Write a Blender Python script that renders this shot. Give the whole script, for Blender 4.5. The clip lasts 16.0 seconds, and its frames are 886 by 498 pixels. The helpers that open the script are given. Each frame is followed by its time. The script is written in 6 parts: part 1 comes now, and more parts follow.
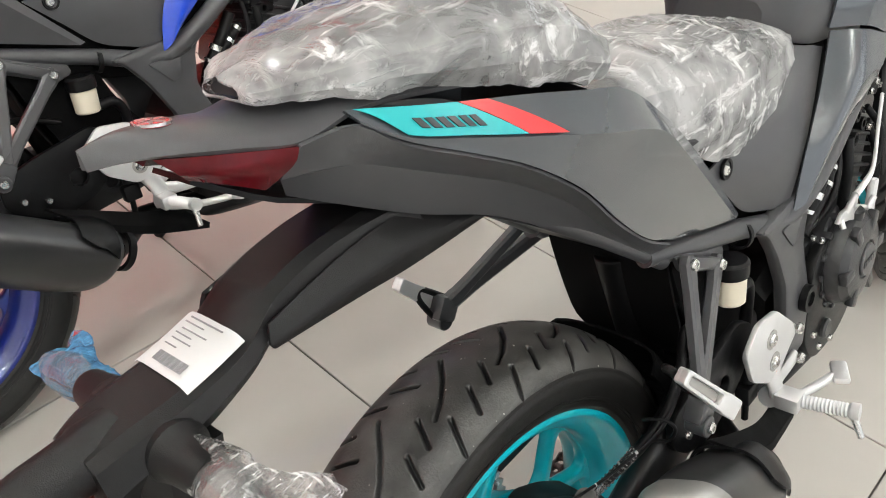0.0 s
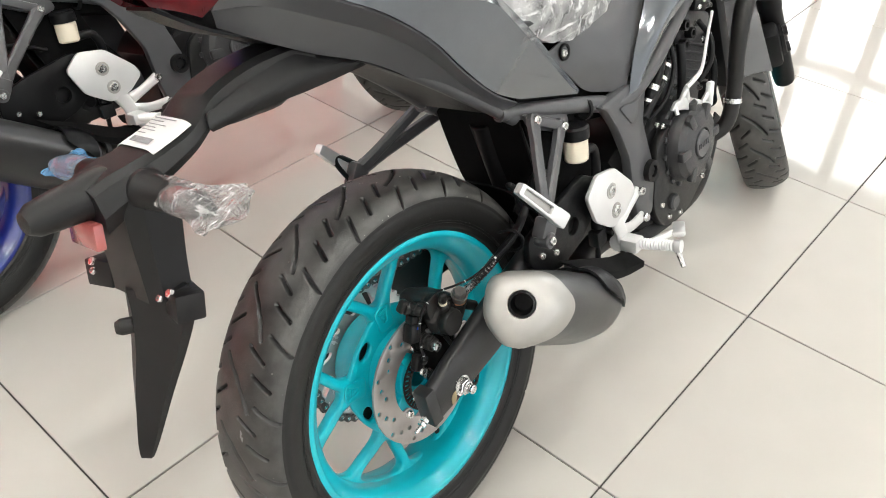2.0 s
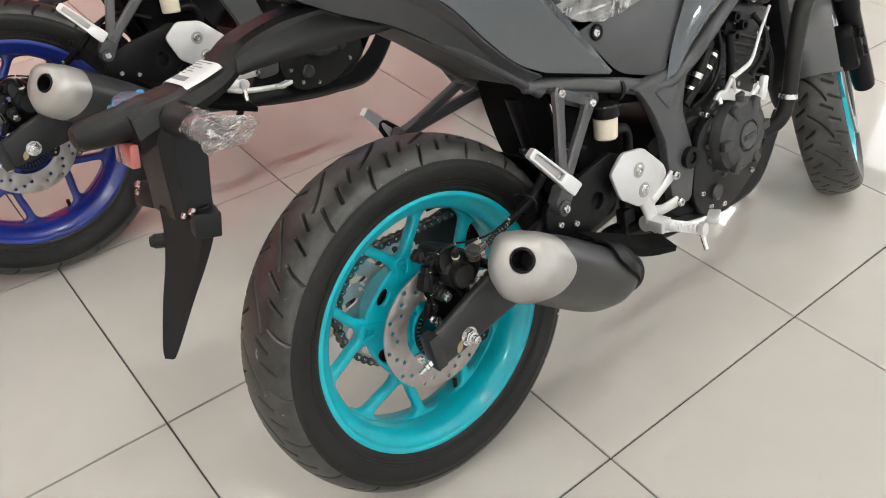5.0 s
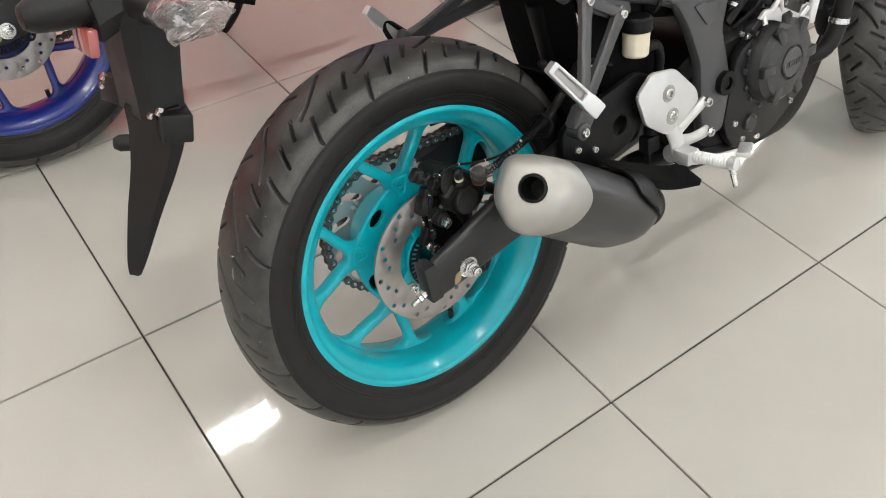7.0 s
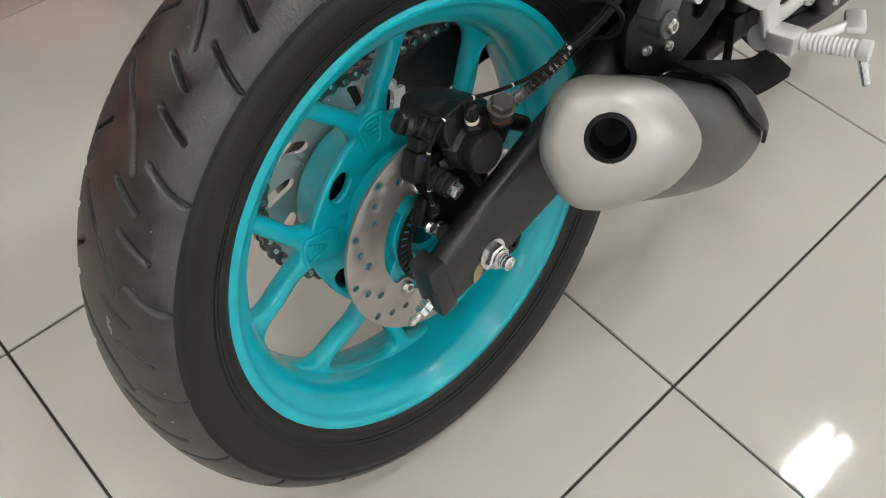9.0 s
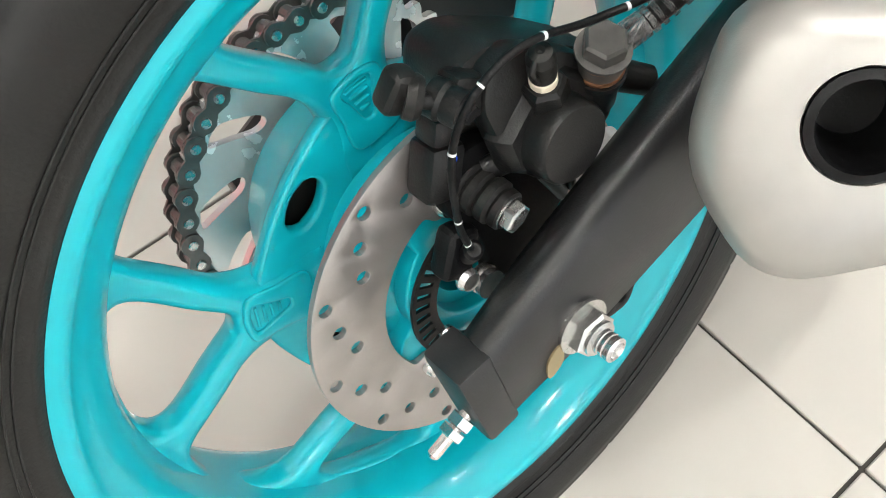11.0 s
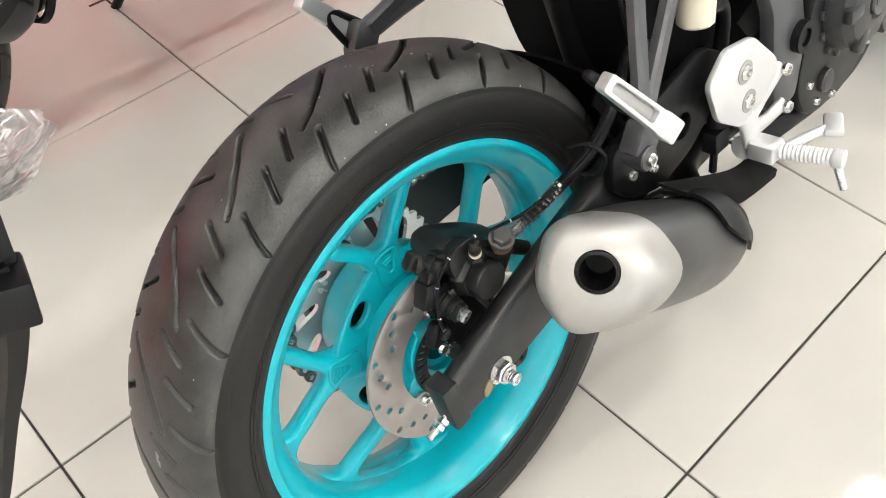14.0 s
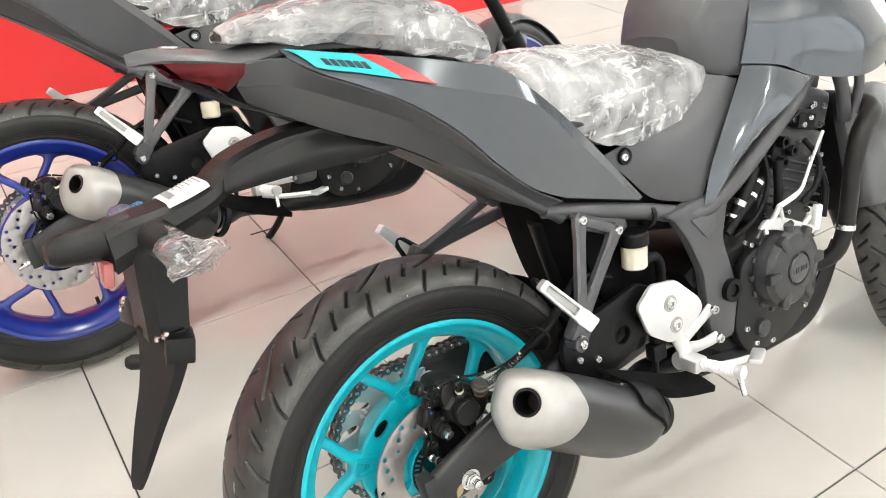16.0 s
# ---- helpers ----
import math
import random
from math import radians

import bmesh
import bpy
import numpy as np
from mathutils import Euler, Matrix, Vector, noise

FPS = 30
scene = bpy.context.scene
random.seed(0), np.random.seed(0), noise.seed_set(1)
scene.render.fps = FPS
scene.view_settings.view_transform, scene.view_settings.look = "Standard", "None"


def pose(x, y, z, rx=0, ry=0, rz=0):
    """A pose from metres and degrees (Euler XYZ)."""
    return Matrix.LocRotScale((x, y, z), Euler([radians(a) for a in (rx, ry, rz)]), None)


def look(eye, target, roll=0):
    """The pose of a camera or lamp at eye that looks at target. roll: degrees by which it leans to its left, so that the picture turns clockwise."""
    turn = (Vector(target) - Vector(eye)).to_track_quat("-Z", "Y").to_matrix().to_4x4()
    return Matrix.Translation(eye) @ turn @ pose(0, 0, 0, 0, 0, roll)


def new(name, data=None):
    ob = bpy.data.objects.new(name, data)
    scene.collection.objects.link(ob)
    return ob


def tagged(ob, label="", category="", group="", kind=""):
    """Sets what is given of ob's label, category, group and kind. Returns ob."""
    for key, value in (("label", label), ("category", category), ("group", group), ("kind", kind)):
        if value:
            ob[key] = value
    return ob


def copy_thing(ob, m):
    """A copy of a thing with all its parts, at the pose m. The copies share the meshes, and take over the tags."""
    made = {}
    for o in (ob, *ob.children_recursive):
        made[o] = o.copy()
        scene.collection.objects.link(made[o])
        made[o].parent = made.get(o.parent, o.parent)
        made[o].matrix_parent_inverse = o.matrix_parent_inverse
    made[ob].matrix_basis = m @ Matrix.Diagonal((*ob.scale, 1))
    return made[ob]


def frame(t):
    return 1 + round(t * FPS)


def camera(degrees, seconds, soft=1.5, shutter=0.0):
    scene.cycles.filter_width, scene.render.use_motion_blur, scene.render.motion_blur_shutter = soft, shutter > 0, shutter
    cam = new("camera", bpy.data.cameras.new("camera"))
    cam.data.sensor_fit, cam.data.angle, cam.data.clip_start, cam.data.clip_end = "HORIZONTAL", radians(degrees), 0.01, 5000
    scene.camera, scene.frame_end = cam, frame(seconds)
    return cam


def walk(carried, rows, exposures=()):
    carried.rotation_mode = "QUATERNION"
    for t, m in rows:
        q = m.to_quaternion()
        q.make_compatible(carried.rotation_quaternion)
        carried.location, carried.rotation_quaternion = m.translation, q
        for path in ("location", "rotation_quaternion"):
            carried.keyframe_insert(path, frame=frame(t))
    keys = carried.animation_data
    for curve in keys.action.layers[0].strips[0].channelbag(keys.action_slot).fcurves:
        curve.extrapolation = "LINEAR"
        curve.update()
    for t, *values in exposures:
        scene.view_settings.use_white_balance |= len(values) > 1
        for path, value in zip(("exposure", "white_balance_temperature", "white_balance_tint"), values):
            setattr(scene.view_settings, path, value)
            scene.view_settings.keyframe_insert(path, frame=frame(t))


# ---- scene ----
cam = camera(56.3, 16.0, 1.0)
PATH = [
    (0, (-0.667, -0.022, 1.228), (0.474, 1.024, -0.039), 1.7),
    (0.5, (-0.705, -0.154, 1.24), (0.444, 0.895, -0.017), 1.1),
    (1, (-0.764, -0.27, 1.253), (0.387, 0.776, -0.005), 1.3),
    (1.5, (-0.81, -0.314, 1.248), (0.353, 0.729, -0.001), 1.2),
    (2, (-0.869, -0.351, 1.261), (0.315, 0.653, 0.0), 1.7),
    (2.5, (-0.923, -0.403, 1.246), (0.278, 0.56, -0.031), 1.9),
    (3, (-0.962, -0.446, 1.239), (0.244, 0.493, -0.051), 1.7),
    (3.5, (-0.972, -0.475, 1.238), (0.22, 0.463, -0.066), 0.9),
    (4, (-0.913, -0.504, 1.257), (0.216, 0.564, -0.001), -1.2),
    (4.2, (-0.893, -0.516, 1.264), (0.209, 0.608, 0.03), -1.5),
    (6.3, (-0.798, -0.571, 1.225), (0.074, 0.687, -0.062), 0.9),
    (6.5, (-0.795, -0.555, 1.218), (0.078, 0.672, -0.099), 1.4),
    (7, (-0.768, -0.476, 1.188), (0.12, 0.641, -0.213), 2.7),
    (7.5, (-0.717, -0.37, 1.143), (0.17, 0.634, -0.342), 4.0),
    (8, (-0.672, -0.262, 1.087), (0.209, 0.626, -0.473), 5.1),
    (8.5, (-0.63, -0.17, 1.03), (0.244, 0.645, -0.574), 5.2),
    (8.7, (-0.607, -0.147, 1.0), (0.261, 0.656, -0.613), 4.9),
    (10.8, (-0.374, 0.05, 0.721), (0.217, 0.858, -1.01), -4.9),
    (11, (-0.368, 0.055, 0.708), (0.217, 0.888, -1.014), -5.5),
    (11.5, (-0.353, 0.084, 0.682), (0.2, 0.895, -1.061), -6.1),
    (12, (-0.346, 0.09, 0.674), (0.202, 0.891, -1.074), -5.9),
    (12.5, (-0.357, 0.073, 0.72), (0.188, 0.882, -1.026), -6.0),
    (12.8, (-0.377, 0.053, 0.783), (0.182, 0.884, -0.948), -5.8),
    (13, (-0.396, 0.034, 0.825), (0.204, 0.887, -0.882), -5.4),
    (13.5, (-0.463, -0.035, 0.939), (0.277, 0.868, -0.685), -3.2),
    (13.6, (-0.483, -0.058, 0.959), (0.291, 0.861, -0.64), -2.6),
    (14, (-0.552, -0.121, 1.053), (0.312, 0.805, -0.495), -1.2),
    (14.5, (-0.609, -0.193, 1.129), (0.32, 0.811, -0.329), -0.8),
    (15, (-0.638, -0.322, 1.178), (0.289, 0.86, -0.143), -1.4),
    (15.5, (-0.666, -0.455, 1.21), (0.24, 0.892, 0.041), -2.1),
    (16, (-0.697, -0.532, 1.248), (0.219, 0.897, 0.189), -1.2),
]
EXPOSURES = [(0.0, 0.38), (1.0, 0.63), (1.5, 0.73), (2.0, 0.66), (2.5, 0.25), (3.0, -0.02), (3.5, -0.22), (4.0, 0.2), (4.2, 0.22), (6.5, 0.28), (7.5, 0.15), (8.7, 0.04), (10.8, 0.83), (12.5, 1.1), (13.0, 1.05), (13.5, 0.95), (14.5, 0.77), (16.0, 0.85)]
walk(cam, [(t, look(eye, target, roll)) for t, eye, target, roll in PATH], EXPOSURES)

# ---- world and lights ----
world = bpy.data.worlds.new("showroom_air")
scene.world = world
world.use_nodes = True
world.node_tree.nodes["Background"].inputs[0].default_value = (0.9, 0.95, 1.0, 1)
world.node_tree.nodes["Background"].inputs[1].default_value = 0.3
LAMP_POWER = 238.0

# ---- materials ----


def material(name, colour, rough=0.5, metal=0.0, coat=0.0, vary=0.12, scale=30.0, bump=0.0, bump_scale=300.0, spec=0.5):
    """A procedural surface: colour wanders at two scales, the roughness with it, and a fine relief."""
    m = bpy.data.materials.new(name)
    m.use_nodes = True
    nt = m.node_tree
    b = nt.nodes["Principled BSDF"]
    tc = nt.nodes.new("ShaderNodeTexCoord")
    n1 = nt.nodes.new("ShaderNodeTexNoise")
    n1.inputs["Scale"].default_value, n1.inputs["Detail"].default_value = scale, 6.0
    n2 = nt.nodes.new("ShaderNodeTexNoise")
    n2.inputs["Scale"].default_value, n2.inputs["Detail"].default_value = scale * 0.13, 3.0
    add = nt.nodes.new("ShaderNodeMath")
    add.operation = "ADD"
    for n, k in ((n1, 0), (n2, 1)):
        nt.links.new(tc.outputs["Object"], n.inputs["Vector"])
        nt.links.new(n.outputs["Fac"], add.inputs[k])
    rng = nt.nodes.new("ShaderNodeMapRange")
    rng.inputs["From Min"].default_value, rng.inputs["From Max"].default_value = 0.6, 1.4
    rng.inputs["To Min"].default_value, rng.inputs["To Max"].default_value = 1 - vary, 1 + vary
    nt.links.new(add.outputs[0], rng.inputs["Value"])
    mul = nt.nodes.new("ShaderNodeVectorMath")
    mul.operation = "SCALE"
    mul.inputs[0].default_value = colour
    nt.links.new(rng.outputs[0], mul.inputs["Scale"])
    nt.links.new(mul.outputs[0], b.inputs["Base Color"])
    r2 = nt.nodes.new("ShaderNodeMapRange")
    r2.inputs["From Min"].default_value, r2.inputs["From Max"].default_value = 0.6, 1.4
    r2.inputs["To Min"].default_value, r2.inputs["To Max"].default_value = rough * 0.85, min(1.0, rough * 1.15)
    nt.links.new(add.outputs[0], r2.inputs["Value"])
    nt.links.new(r2.outputs[0], b.inputs["Roughness"])
    b.inputs["Metallic"].default_value = metal
    b.inputs["Coat Weight"].default_value = coat
    b.inputs["Coat Roughness"].default_value = 0.06
    b.inputs["Specular IOR Level"].default_value = spec
    if bump:
        n3 = nt.nodes.new("ShaderNodeTexNoise")
        n3.inputs["Scale"].default_value, n3.inputs["Detail"].default_value = bump_scale, 2.0
        nt.links.new(tc.outputs["Object"], n3.inputs["Vector"])
        bp = nt.nodes.new("ShaderNodeBump")
        bp.inputs["Strength"].default_value, bp.inputs["Distance"].default_value = bump, 0.001
        nt.links.new(n3.outputs["Fac"], bp.inputs["Height"])
        nt.links.new(bp.outputs[0], b.inputs["Normal"])
    return m


def film_material(name, tint=(1, 1, 1), cloud=0.18, fold=14.0):
    """Crumpled clear packing film: see-through, with milky folds and glints painted in white."""
    m = bpy.data.materials.new(name)
    m.use_nodes = True
    nt = m.node_tree
    nt.nodes.remove(nt.nodes["Principled BSDF"])
    out = nt.nodes["Material Output"]
    tc = nt.nodes.new("ShaderNodeTexCoord")

    def node(kind, **values):
        n = nt.nodes.new(kind)
        for k, v in values.items():
            n.inputs[k.replace("_", " ")].default_value = v
        return n

    def maths(op, a, b):
        n = nt.nodes.new("ShaderNodeMath")
        n.operation = op
        for k, v in ((0, a), (1, b)):
            if isinstance(v, (int, float)):
                n.inputs[k].default_value = v
            else:
                nt.links.new(v, n.inputs[k])
        return n.outputs[0]

    # short creases in three directions and a fine crackle, their glints painted white
    glint_streaks = []
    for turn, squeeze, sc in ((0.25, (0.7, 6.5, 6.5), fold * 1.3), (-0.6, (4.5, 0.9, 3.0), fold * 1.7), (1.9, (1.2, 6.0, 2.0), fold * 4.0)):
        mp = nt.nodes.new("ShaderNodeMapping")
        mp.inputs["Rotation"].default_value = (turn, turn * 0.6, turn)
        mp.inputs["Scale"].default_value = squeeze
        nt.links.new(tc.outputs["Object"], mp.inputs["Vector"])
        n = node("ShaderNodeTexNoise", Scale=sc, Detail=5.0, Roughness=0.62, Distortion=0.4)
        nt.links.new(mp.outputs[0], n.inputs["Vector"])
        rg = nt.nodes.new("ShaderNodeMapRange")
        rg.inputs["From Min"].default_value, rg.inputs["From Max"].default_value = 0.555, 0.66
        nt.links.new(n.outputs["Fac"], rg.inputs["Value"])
        glint_streaks.append(rg.outputs[0])
    ridge = maths("MAXIMUM", maths("MAXIMUM", glint_streaks[0], glint_streaks[1]), maths("MULTIPLY", glint_streaks[2], 0.8))
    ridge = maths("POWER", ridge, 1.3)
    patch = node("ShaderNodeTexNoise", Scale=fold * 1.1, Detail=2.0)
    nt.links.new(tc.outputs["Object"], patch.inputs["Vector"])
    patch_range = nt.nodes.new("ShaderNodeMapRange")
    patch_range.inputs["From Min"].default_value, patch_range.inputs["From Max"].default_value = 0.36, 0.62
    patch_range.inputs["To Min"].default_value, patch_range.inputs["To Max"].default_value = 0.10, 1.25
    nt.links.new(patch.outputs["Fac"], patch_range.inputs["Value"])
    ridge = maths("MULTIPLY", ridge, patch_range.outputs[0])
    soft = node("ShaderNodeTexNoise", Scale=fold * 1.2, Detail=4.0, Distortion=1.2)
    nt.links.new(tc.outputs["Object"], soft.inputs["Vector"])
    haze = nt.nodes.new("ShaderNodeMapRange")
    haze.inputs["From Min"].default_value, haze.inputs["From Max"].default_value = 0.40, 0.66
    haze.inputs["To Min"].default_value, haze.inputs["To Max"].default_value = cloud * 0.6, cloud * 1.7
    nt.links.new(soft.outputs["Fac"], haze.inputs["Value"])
    # white veil: painted crease glints plus the film's own milkiness
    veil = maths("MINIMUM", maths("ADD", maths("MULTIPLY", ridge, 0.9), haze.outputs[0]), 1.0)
    bp = node("ShaderNodeBump", Strength=1.0, Distance=0.008)
    nt.links.new(ridge, bp.inputs["Height"])
    gl = node("ShaderNodeBsdfGlossy", Roughness=0.05)
    nt.links.new(bp.outputs[0], gl.inputs["Normal"])
    df = node("ShaderNodeBsdfDiffuse", Color=(0.88 * tint[0], 0.88 * tint[1], 0.88 * tint[2], 1))
    tl = node("ShaderNodeBsdfTranslucent", Color=(0.88 * tint[0], 0.88 * tint[1], 0.88 * tint[2], 1))
    tr = node("ShaderNodeBsdfTransparent", Color=(*tint, 1))
    fr = node("ShaderNodeFresnel", IOR=1.4)
    nt.links.new(bp.outputs[0], fr.inputs["Normal"])
    m0, m1, m2 = (nt.nodes.new("ShaderNodeMixShader") for _ in range(3))
    m0.inputs[0].default_value = 0.35
    nt.links.new(df.outputs[0], m0.inputs[1])
    nt.links.new(tl.outputs[0], m0.inputs[2])
    nt.links.new(veil, m1.inputs[0])
    nt.links.new(tr.outputs[0], m1.inputs[1])
    nt.links.new(m0.outputs[0], m1.inputs[2])
    nt.links.new(maths("MULTIPLY", fr.outputs[0], 0.85), m2.inputs[0])
    nt.links.new(m1.outputs[0], m2.inputs[1])
    nt.links.new(gl.outputs[0], m2.inputs[2])
    nt.links.new(m2.outputs[0], out.inputs["Surface"])
    return m


def glow_material(name, colour, strength):
    m = bpy.data.materials.new(name)
    m.use_nodes = True
    nt = m.node_tree
    e = nt.nodes.new("ShaderNodeEmission")
    e.inputs["Color"].default_value, e.inputs["Strength"].default_value = (*colour, 1), strength
    nt.links.new(e.outputs[0], nt.nodes["Material Output"].inputs["Surface"])
    return m


TEAL = material("teal_wheel_paint", (0.001, 0.36, 0.43), 0.38, coat=0.7, vary=0.05, scale=40, spec=0.15)
BLUE = material("blue_wheel_paint", (0.009, 0.024, 0.22), 0.35, coat=0.5, vary=0.06, scale=40)
BLUE_BODY = material("blue_body_paint", (0.01, 0.06, 0.55), 0.25, coat=0.8, vary=0.05)
RUBBER = material("tyre_rubber", (0.0110, 0.0105, 0.0100), 0.44, vary=0.3, scale=45, bump=0.2, bump_scale=500, spec=0.26)
INNER = material("dull_black_plastic", (0.003, 0.003, 0.0032), 0.75, vary=0.3, bump=0.2, bump_scale=700, spec=0.08)
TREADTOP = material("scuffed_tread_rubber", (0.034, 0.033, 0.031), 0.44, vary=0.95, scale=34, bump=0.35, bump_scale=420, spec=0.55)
nt = TREADTOP.node_tree
speck = nt.nodes.new("ShaderNodeTexNoise")
speck.inputs["Scale"].default_value, speck.inputs["Detail"].default_value = 170.0, 1.0
speck_range = nt.nodes.new("ShaderNodeMapRange")
speck_range.inputs["From Min"].default_value, speck_range.inputs["From Max"].default_value = 0.775, 0.82
speck_mix = nt.nodes.new("ShaderNodeMix")
speck_mix.data_type = "RGBA"
speck_mix.inputs[7].default_value = (0.42, 0.40, 0.37, 1)
tread_shader = nt.nodes["Principled BSDF"]
tread_colour = tread_shader.inputs["Base Color"].links[0].from_socket
nt.links.new(nt.nodes["Texture Coordinate"].outputs["Object"], speck.inputs["Vector"])
nt.links.new(speck.outputs["Fac"], speck_range.inputs["Value"])
nt.links.new(speck_range.outputs[0], speck_mix.inputs[0])
nt.links.new(tread_colour, speck_mix.inputs[6])
# the grooves' shade is painted: near-black there, the tread colour on the blocks
groove_light_read = nt.nodes.new("ShaderNodeAttribute")
groove_light_read.attribute_name = "groove_light"
groove_shade_mix = nt.nodes.new("ShaderNodeMix")
groove_shade_mix.data_type = "RGBA"
groove_shade_mix.inputs[6].default_value = (0.003, 0.003, 0.003, 1)
nt.links.new(groove_light_read.outputs["Fac"], groove_shade_mix.inputs[0])
nt.links.new(speck_mix.outputs[2], groove_shade_mix.inputs[7])
nt.links.new(groove_shade_mix.outputs[2], tread_shader.inputs["Base Color"])
CALIPER = material("cast_black_caliper", (0.0085, 0.0085, 0.0085), 0.40, vary=0.3, bump=0.18, bump_scale=900, spec=0.3)
BLACK = material("black_plastic", (0.0040, 0.0040, 0.0045), 0.40, vary=0.2, bump=0.25, bump_scale=900, spec=0.18)
FENDER = material("black_grained_plastic", (0.0068, 0.0066, 0.0070), 0.42, vary=0.2, bump=0.3, bump_scale=1100, spec=0.27)
SATIN = material("satin_black_metal", (0.006, 0.006, 0.0065), 0.44, vary=0.2, bump=0.12, bump_scale=700, spec=0.17)
FRAME = material("dark_frame_paint", (0.056, 0.056, 0.060), 0.36, vary=0.12, bump=0.08, bump_scale=600)
ENGINE = material("engine_black_paint", (0.030, 0.030, 0.032), 0.33, vary=0.25, bump=0.3, bump_scale=800, spec=0.42)
SPROCKET = material("polished_sprocket_steel", (0.82, 0.82, 0.81), 0.26, metal=0.45, vary=0.08, scale=60)
ARMPAINT = material("satin_arm_paint", (0.017, 0.017, 0.018), 0.42, vary=0.15, bump=0.12, bump_scale=700, spec=0.4)
COPPER = material("copper_washer", (0.50, 0.24, 0.13), 0.35, metal=0.9)
GREY_GLOSS = material("dark_grey_gloss_paint", (0.066, 0.075, 0.086), 0.12, metal=0.25, coat=1.0, vary=0.04, scale=400)
GREY_MATTE = material("dark_grey_matte_plastic", (0.058, 0.058, 0.062), 0.36, vary=0.10, bump=0.2, bump_scale=1200)
DARKALU = material("dark_anodised_frame", (0.06, 0.06, 0.065), 0.4, metal=0.4, vary=0.1)
SILVER = material("cast_aluminium", (0.68, 0.68, 0.68), 0.40, metal=0.6, vary=0.05, bump=0.10, bump_scale=900)
CAPMETAL = material("satin_silencer_cap", (0.40, 0.39, 0.37), 0.40, metal=0.6, vary=0.08, scale=60, bump=0.05, bump_scale=1500)
CAN = material("graphite_silencer_paint", (0.030, 0.030, 0.031), 0.34, metal=0.2, vary=0.10, bump=0.1, bump_scale=800)
STEEL = material("zinc_steel", (0.66, 0.66, 0.65), 0.26, metal=0.95, vary=0.12, scale=120)
DISC = material("brushed_disc_steel", (0.36, 0.335, 0.32), 0.36, metal=0.8, vary=0.07, scale=90, bump=0.06, bump_scale=500)
CHAINMETAL = material("oiled_chain_steel", (0.13, 0.125, 0.12), 0.34, metal=0.6, vary=0.25, scale=150)
LENS = material("dark_red_lens", (0.075, 0.002, 0.005), 0.18, coat=0.12, vary=0.5, scale=60, spec=0.2)
RED = material("red_vinyl", (0.62, 0.03, 0.035), 0.35, vary=0.05)
DECAL_TEAL = material("teal_decal", (0.0, 0.36, 0.38), 0.35, coat=0.4, vary=0.03)
DECAL_DARK = material("dark_ink", (0.012, 0.014, 0.018), 0.45)
BRASS = material("bare_slot_metal", (0.36, 0.29, 0.17), 0.4, metal=0.7)
PAPER = material("paper_label", (0.66, 0.66, 0.66), 0.6, vary=0.04)
INK = material("grey_ink", (0.24, 0.24, 0.25), 0.7)
RESERVOIR = material("fluid_reservoir", (0.66, 0.60, 0.48), 0.35, vary=0.06)
SEATVINYL = material("black_seat_vinyl", (0.022, 0.022, 0.024), 0.55, vary=0.2, bump=0.3, bump_scale=700)
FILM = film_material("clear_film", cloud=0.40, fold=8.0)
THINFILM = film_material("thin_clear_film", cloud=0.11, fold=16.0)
BLUEFILM = film_material("blue_film", (0.16, 0.50, 0.85), 0.55, 24.0)
TILE = material("beige_porcelain_tile", (0.46, 0.44, 0.405), 0.05, vary=0.035, scale=9, spec=0.5, bump=0.35, bump_scale=9)
GROUT = material("dark_grout", (0.05, 0.045, 0.04), 0.8, vary=0.3, scale=40)
WALLPAINT = material("white_wall_paint", (0.70, 0.69, 0.67), 0.6, vary=0.03, scale=4)
CEILPAINT = material("white_ceiling_paint", (0.82, 0.82, 0.80), 0.7, vary=0.03, scale=3)
REDWALL = material("red_display_panel", (0.62, 0.028, 0.03), 0.38, vary=0.05, scale=5)
TUBE = glow_material("lamp_glow", (0.98, 0.98, 0.935), LAMP_POWER)
DAY = glow_material("daylight_glow", (0.95, 0.98, 1.0), 3.9)
ADDED_FILL = glow_material("added_fill_glow", (0.95, 0.98, 1.0), 1.1)

# ---- mesh tools ----


def finish(bm, name, mat, angle=25):
    me = bpy.data.meshes.new(name)
    bmesh.ops.recalc_face_normals(bm, faces=bm.faces[:])
    bm.to_mesh(me)
    bm.free()
    me.materials.append(mat)
    for p in me.polygons:
        p.use_smooth = True
    me.set_sharp_from_angle(angle=radians(angle))
    return me


def part(name, bm, mat, parent=None, label="", angle=25):
    ob = new(name, finish(bm, name, mat, angle))
    ob.parent = parent
    if label:
        ob["label"] = label
    return ob


def thing(name, label, category, m=None, group="", kind=""):
    ob = new(name)
    ob.empty_display_size = 0.05
    if m is not None:
        ob.matrix_basis = m
    return tagged(ob, label, category, group, kind)


def merge(bm, other):
    me = bpy.data.meshes.new("tmp")
    other.to_mesh(me)
    other.free()
    bm.from_mesh(me)
    bpy.data.meshes.remove(me)


def box(bm, c, s, rot=(0, 0, 0), bev=0.003, seg=2):
    t = bmesh.new()
    bmesh.ops.create_cube(t, size=1)
    for v in t.verts:
        v.co = Vector((v.co.x * s[0], v.co.y * s[1], v.co.z * s[2]))
    if bev:
        bmesh.ops.bevel(t, geom=t.edges[:], offset=min(bev, 0.45 * min(s)), segments=seg, profile=0.5, affect="EDGES")
    t.transform(pose(*c, *rot))
    merge(bm, t)


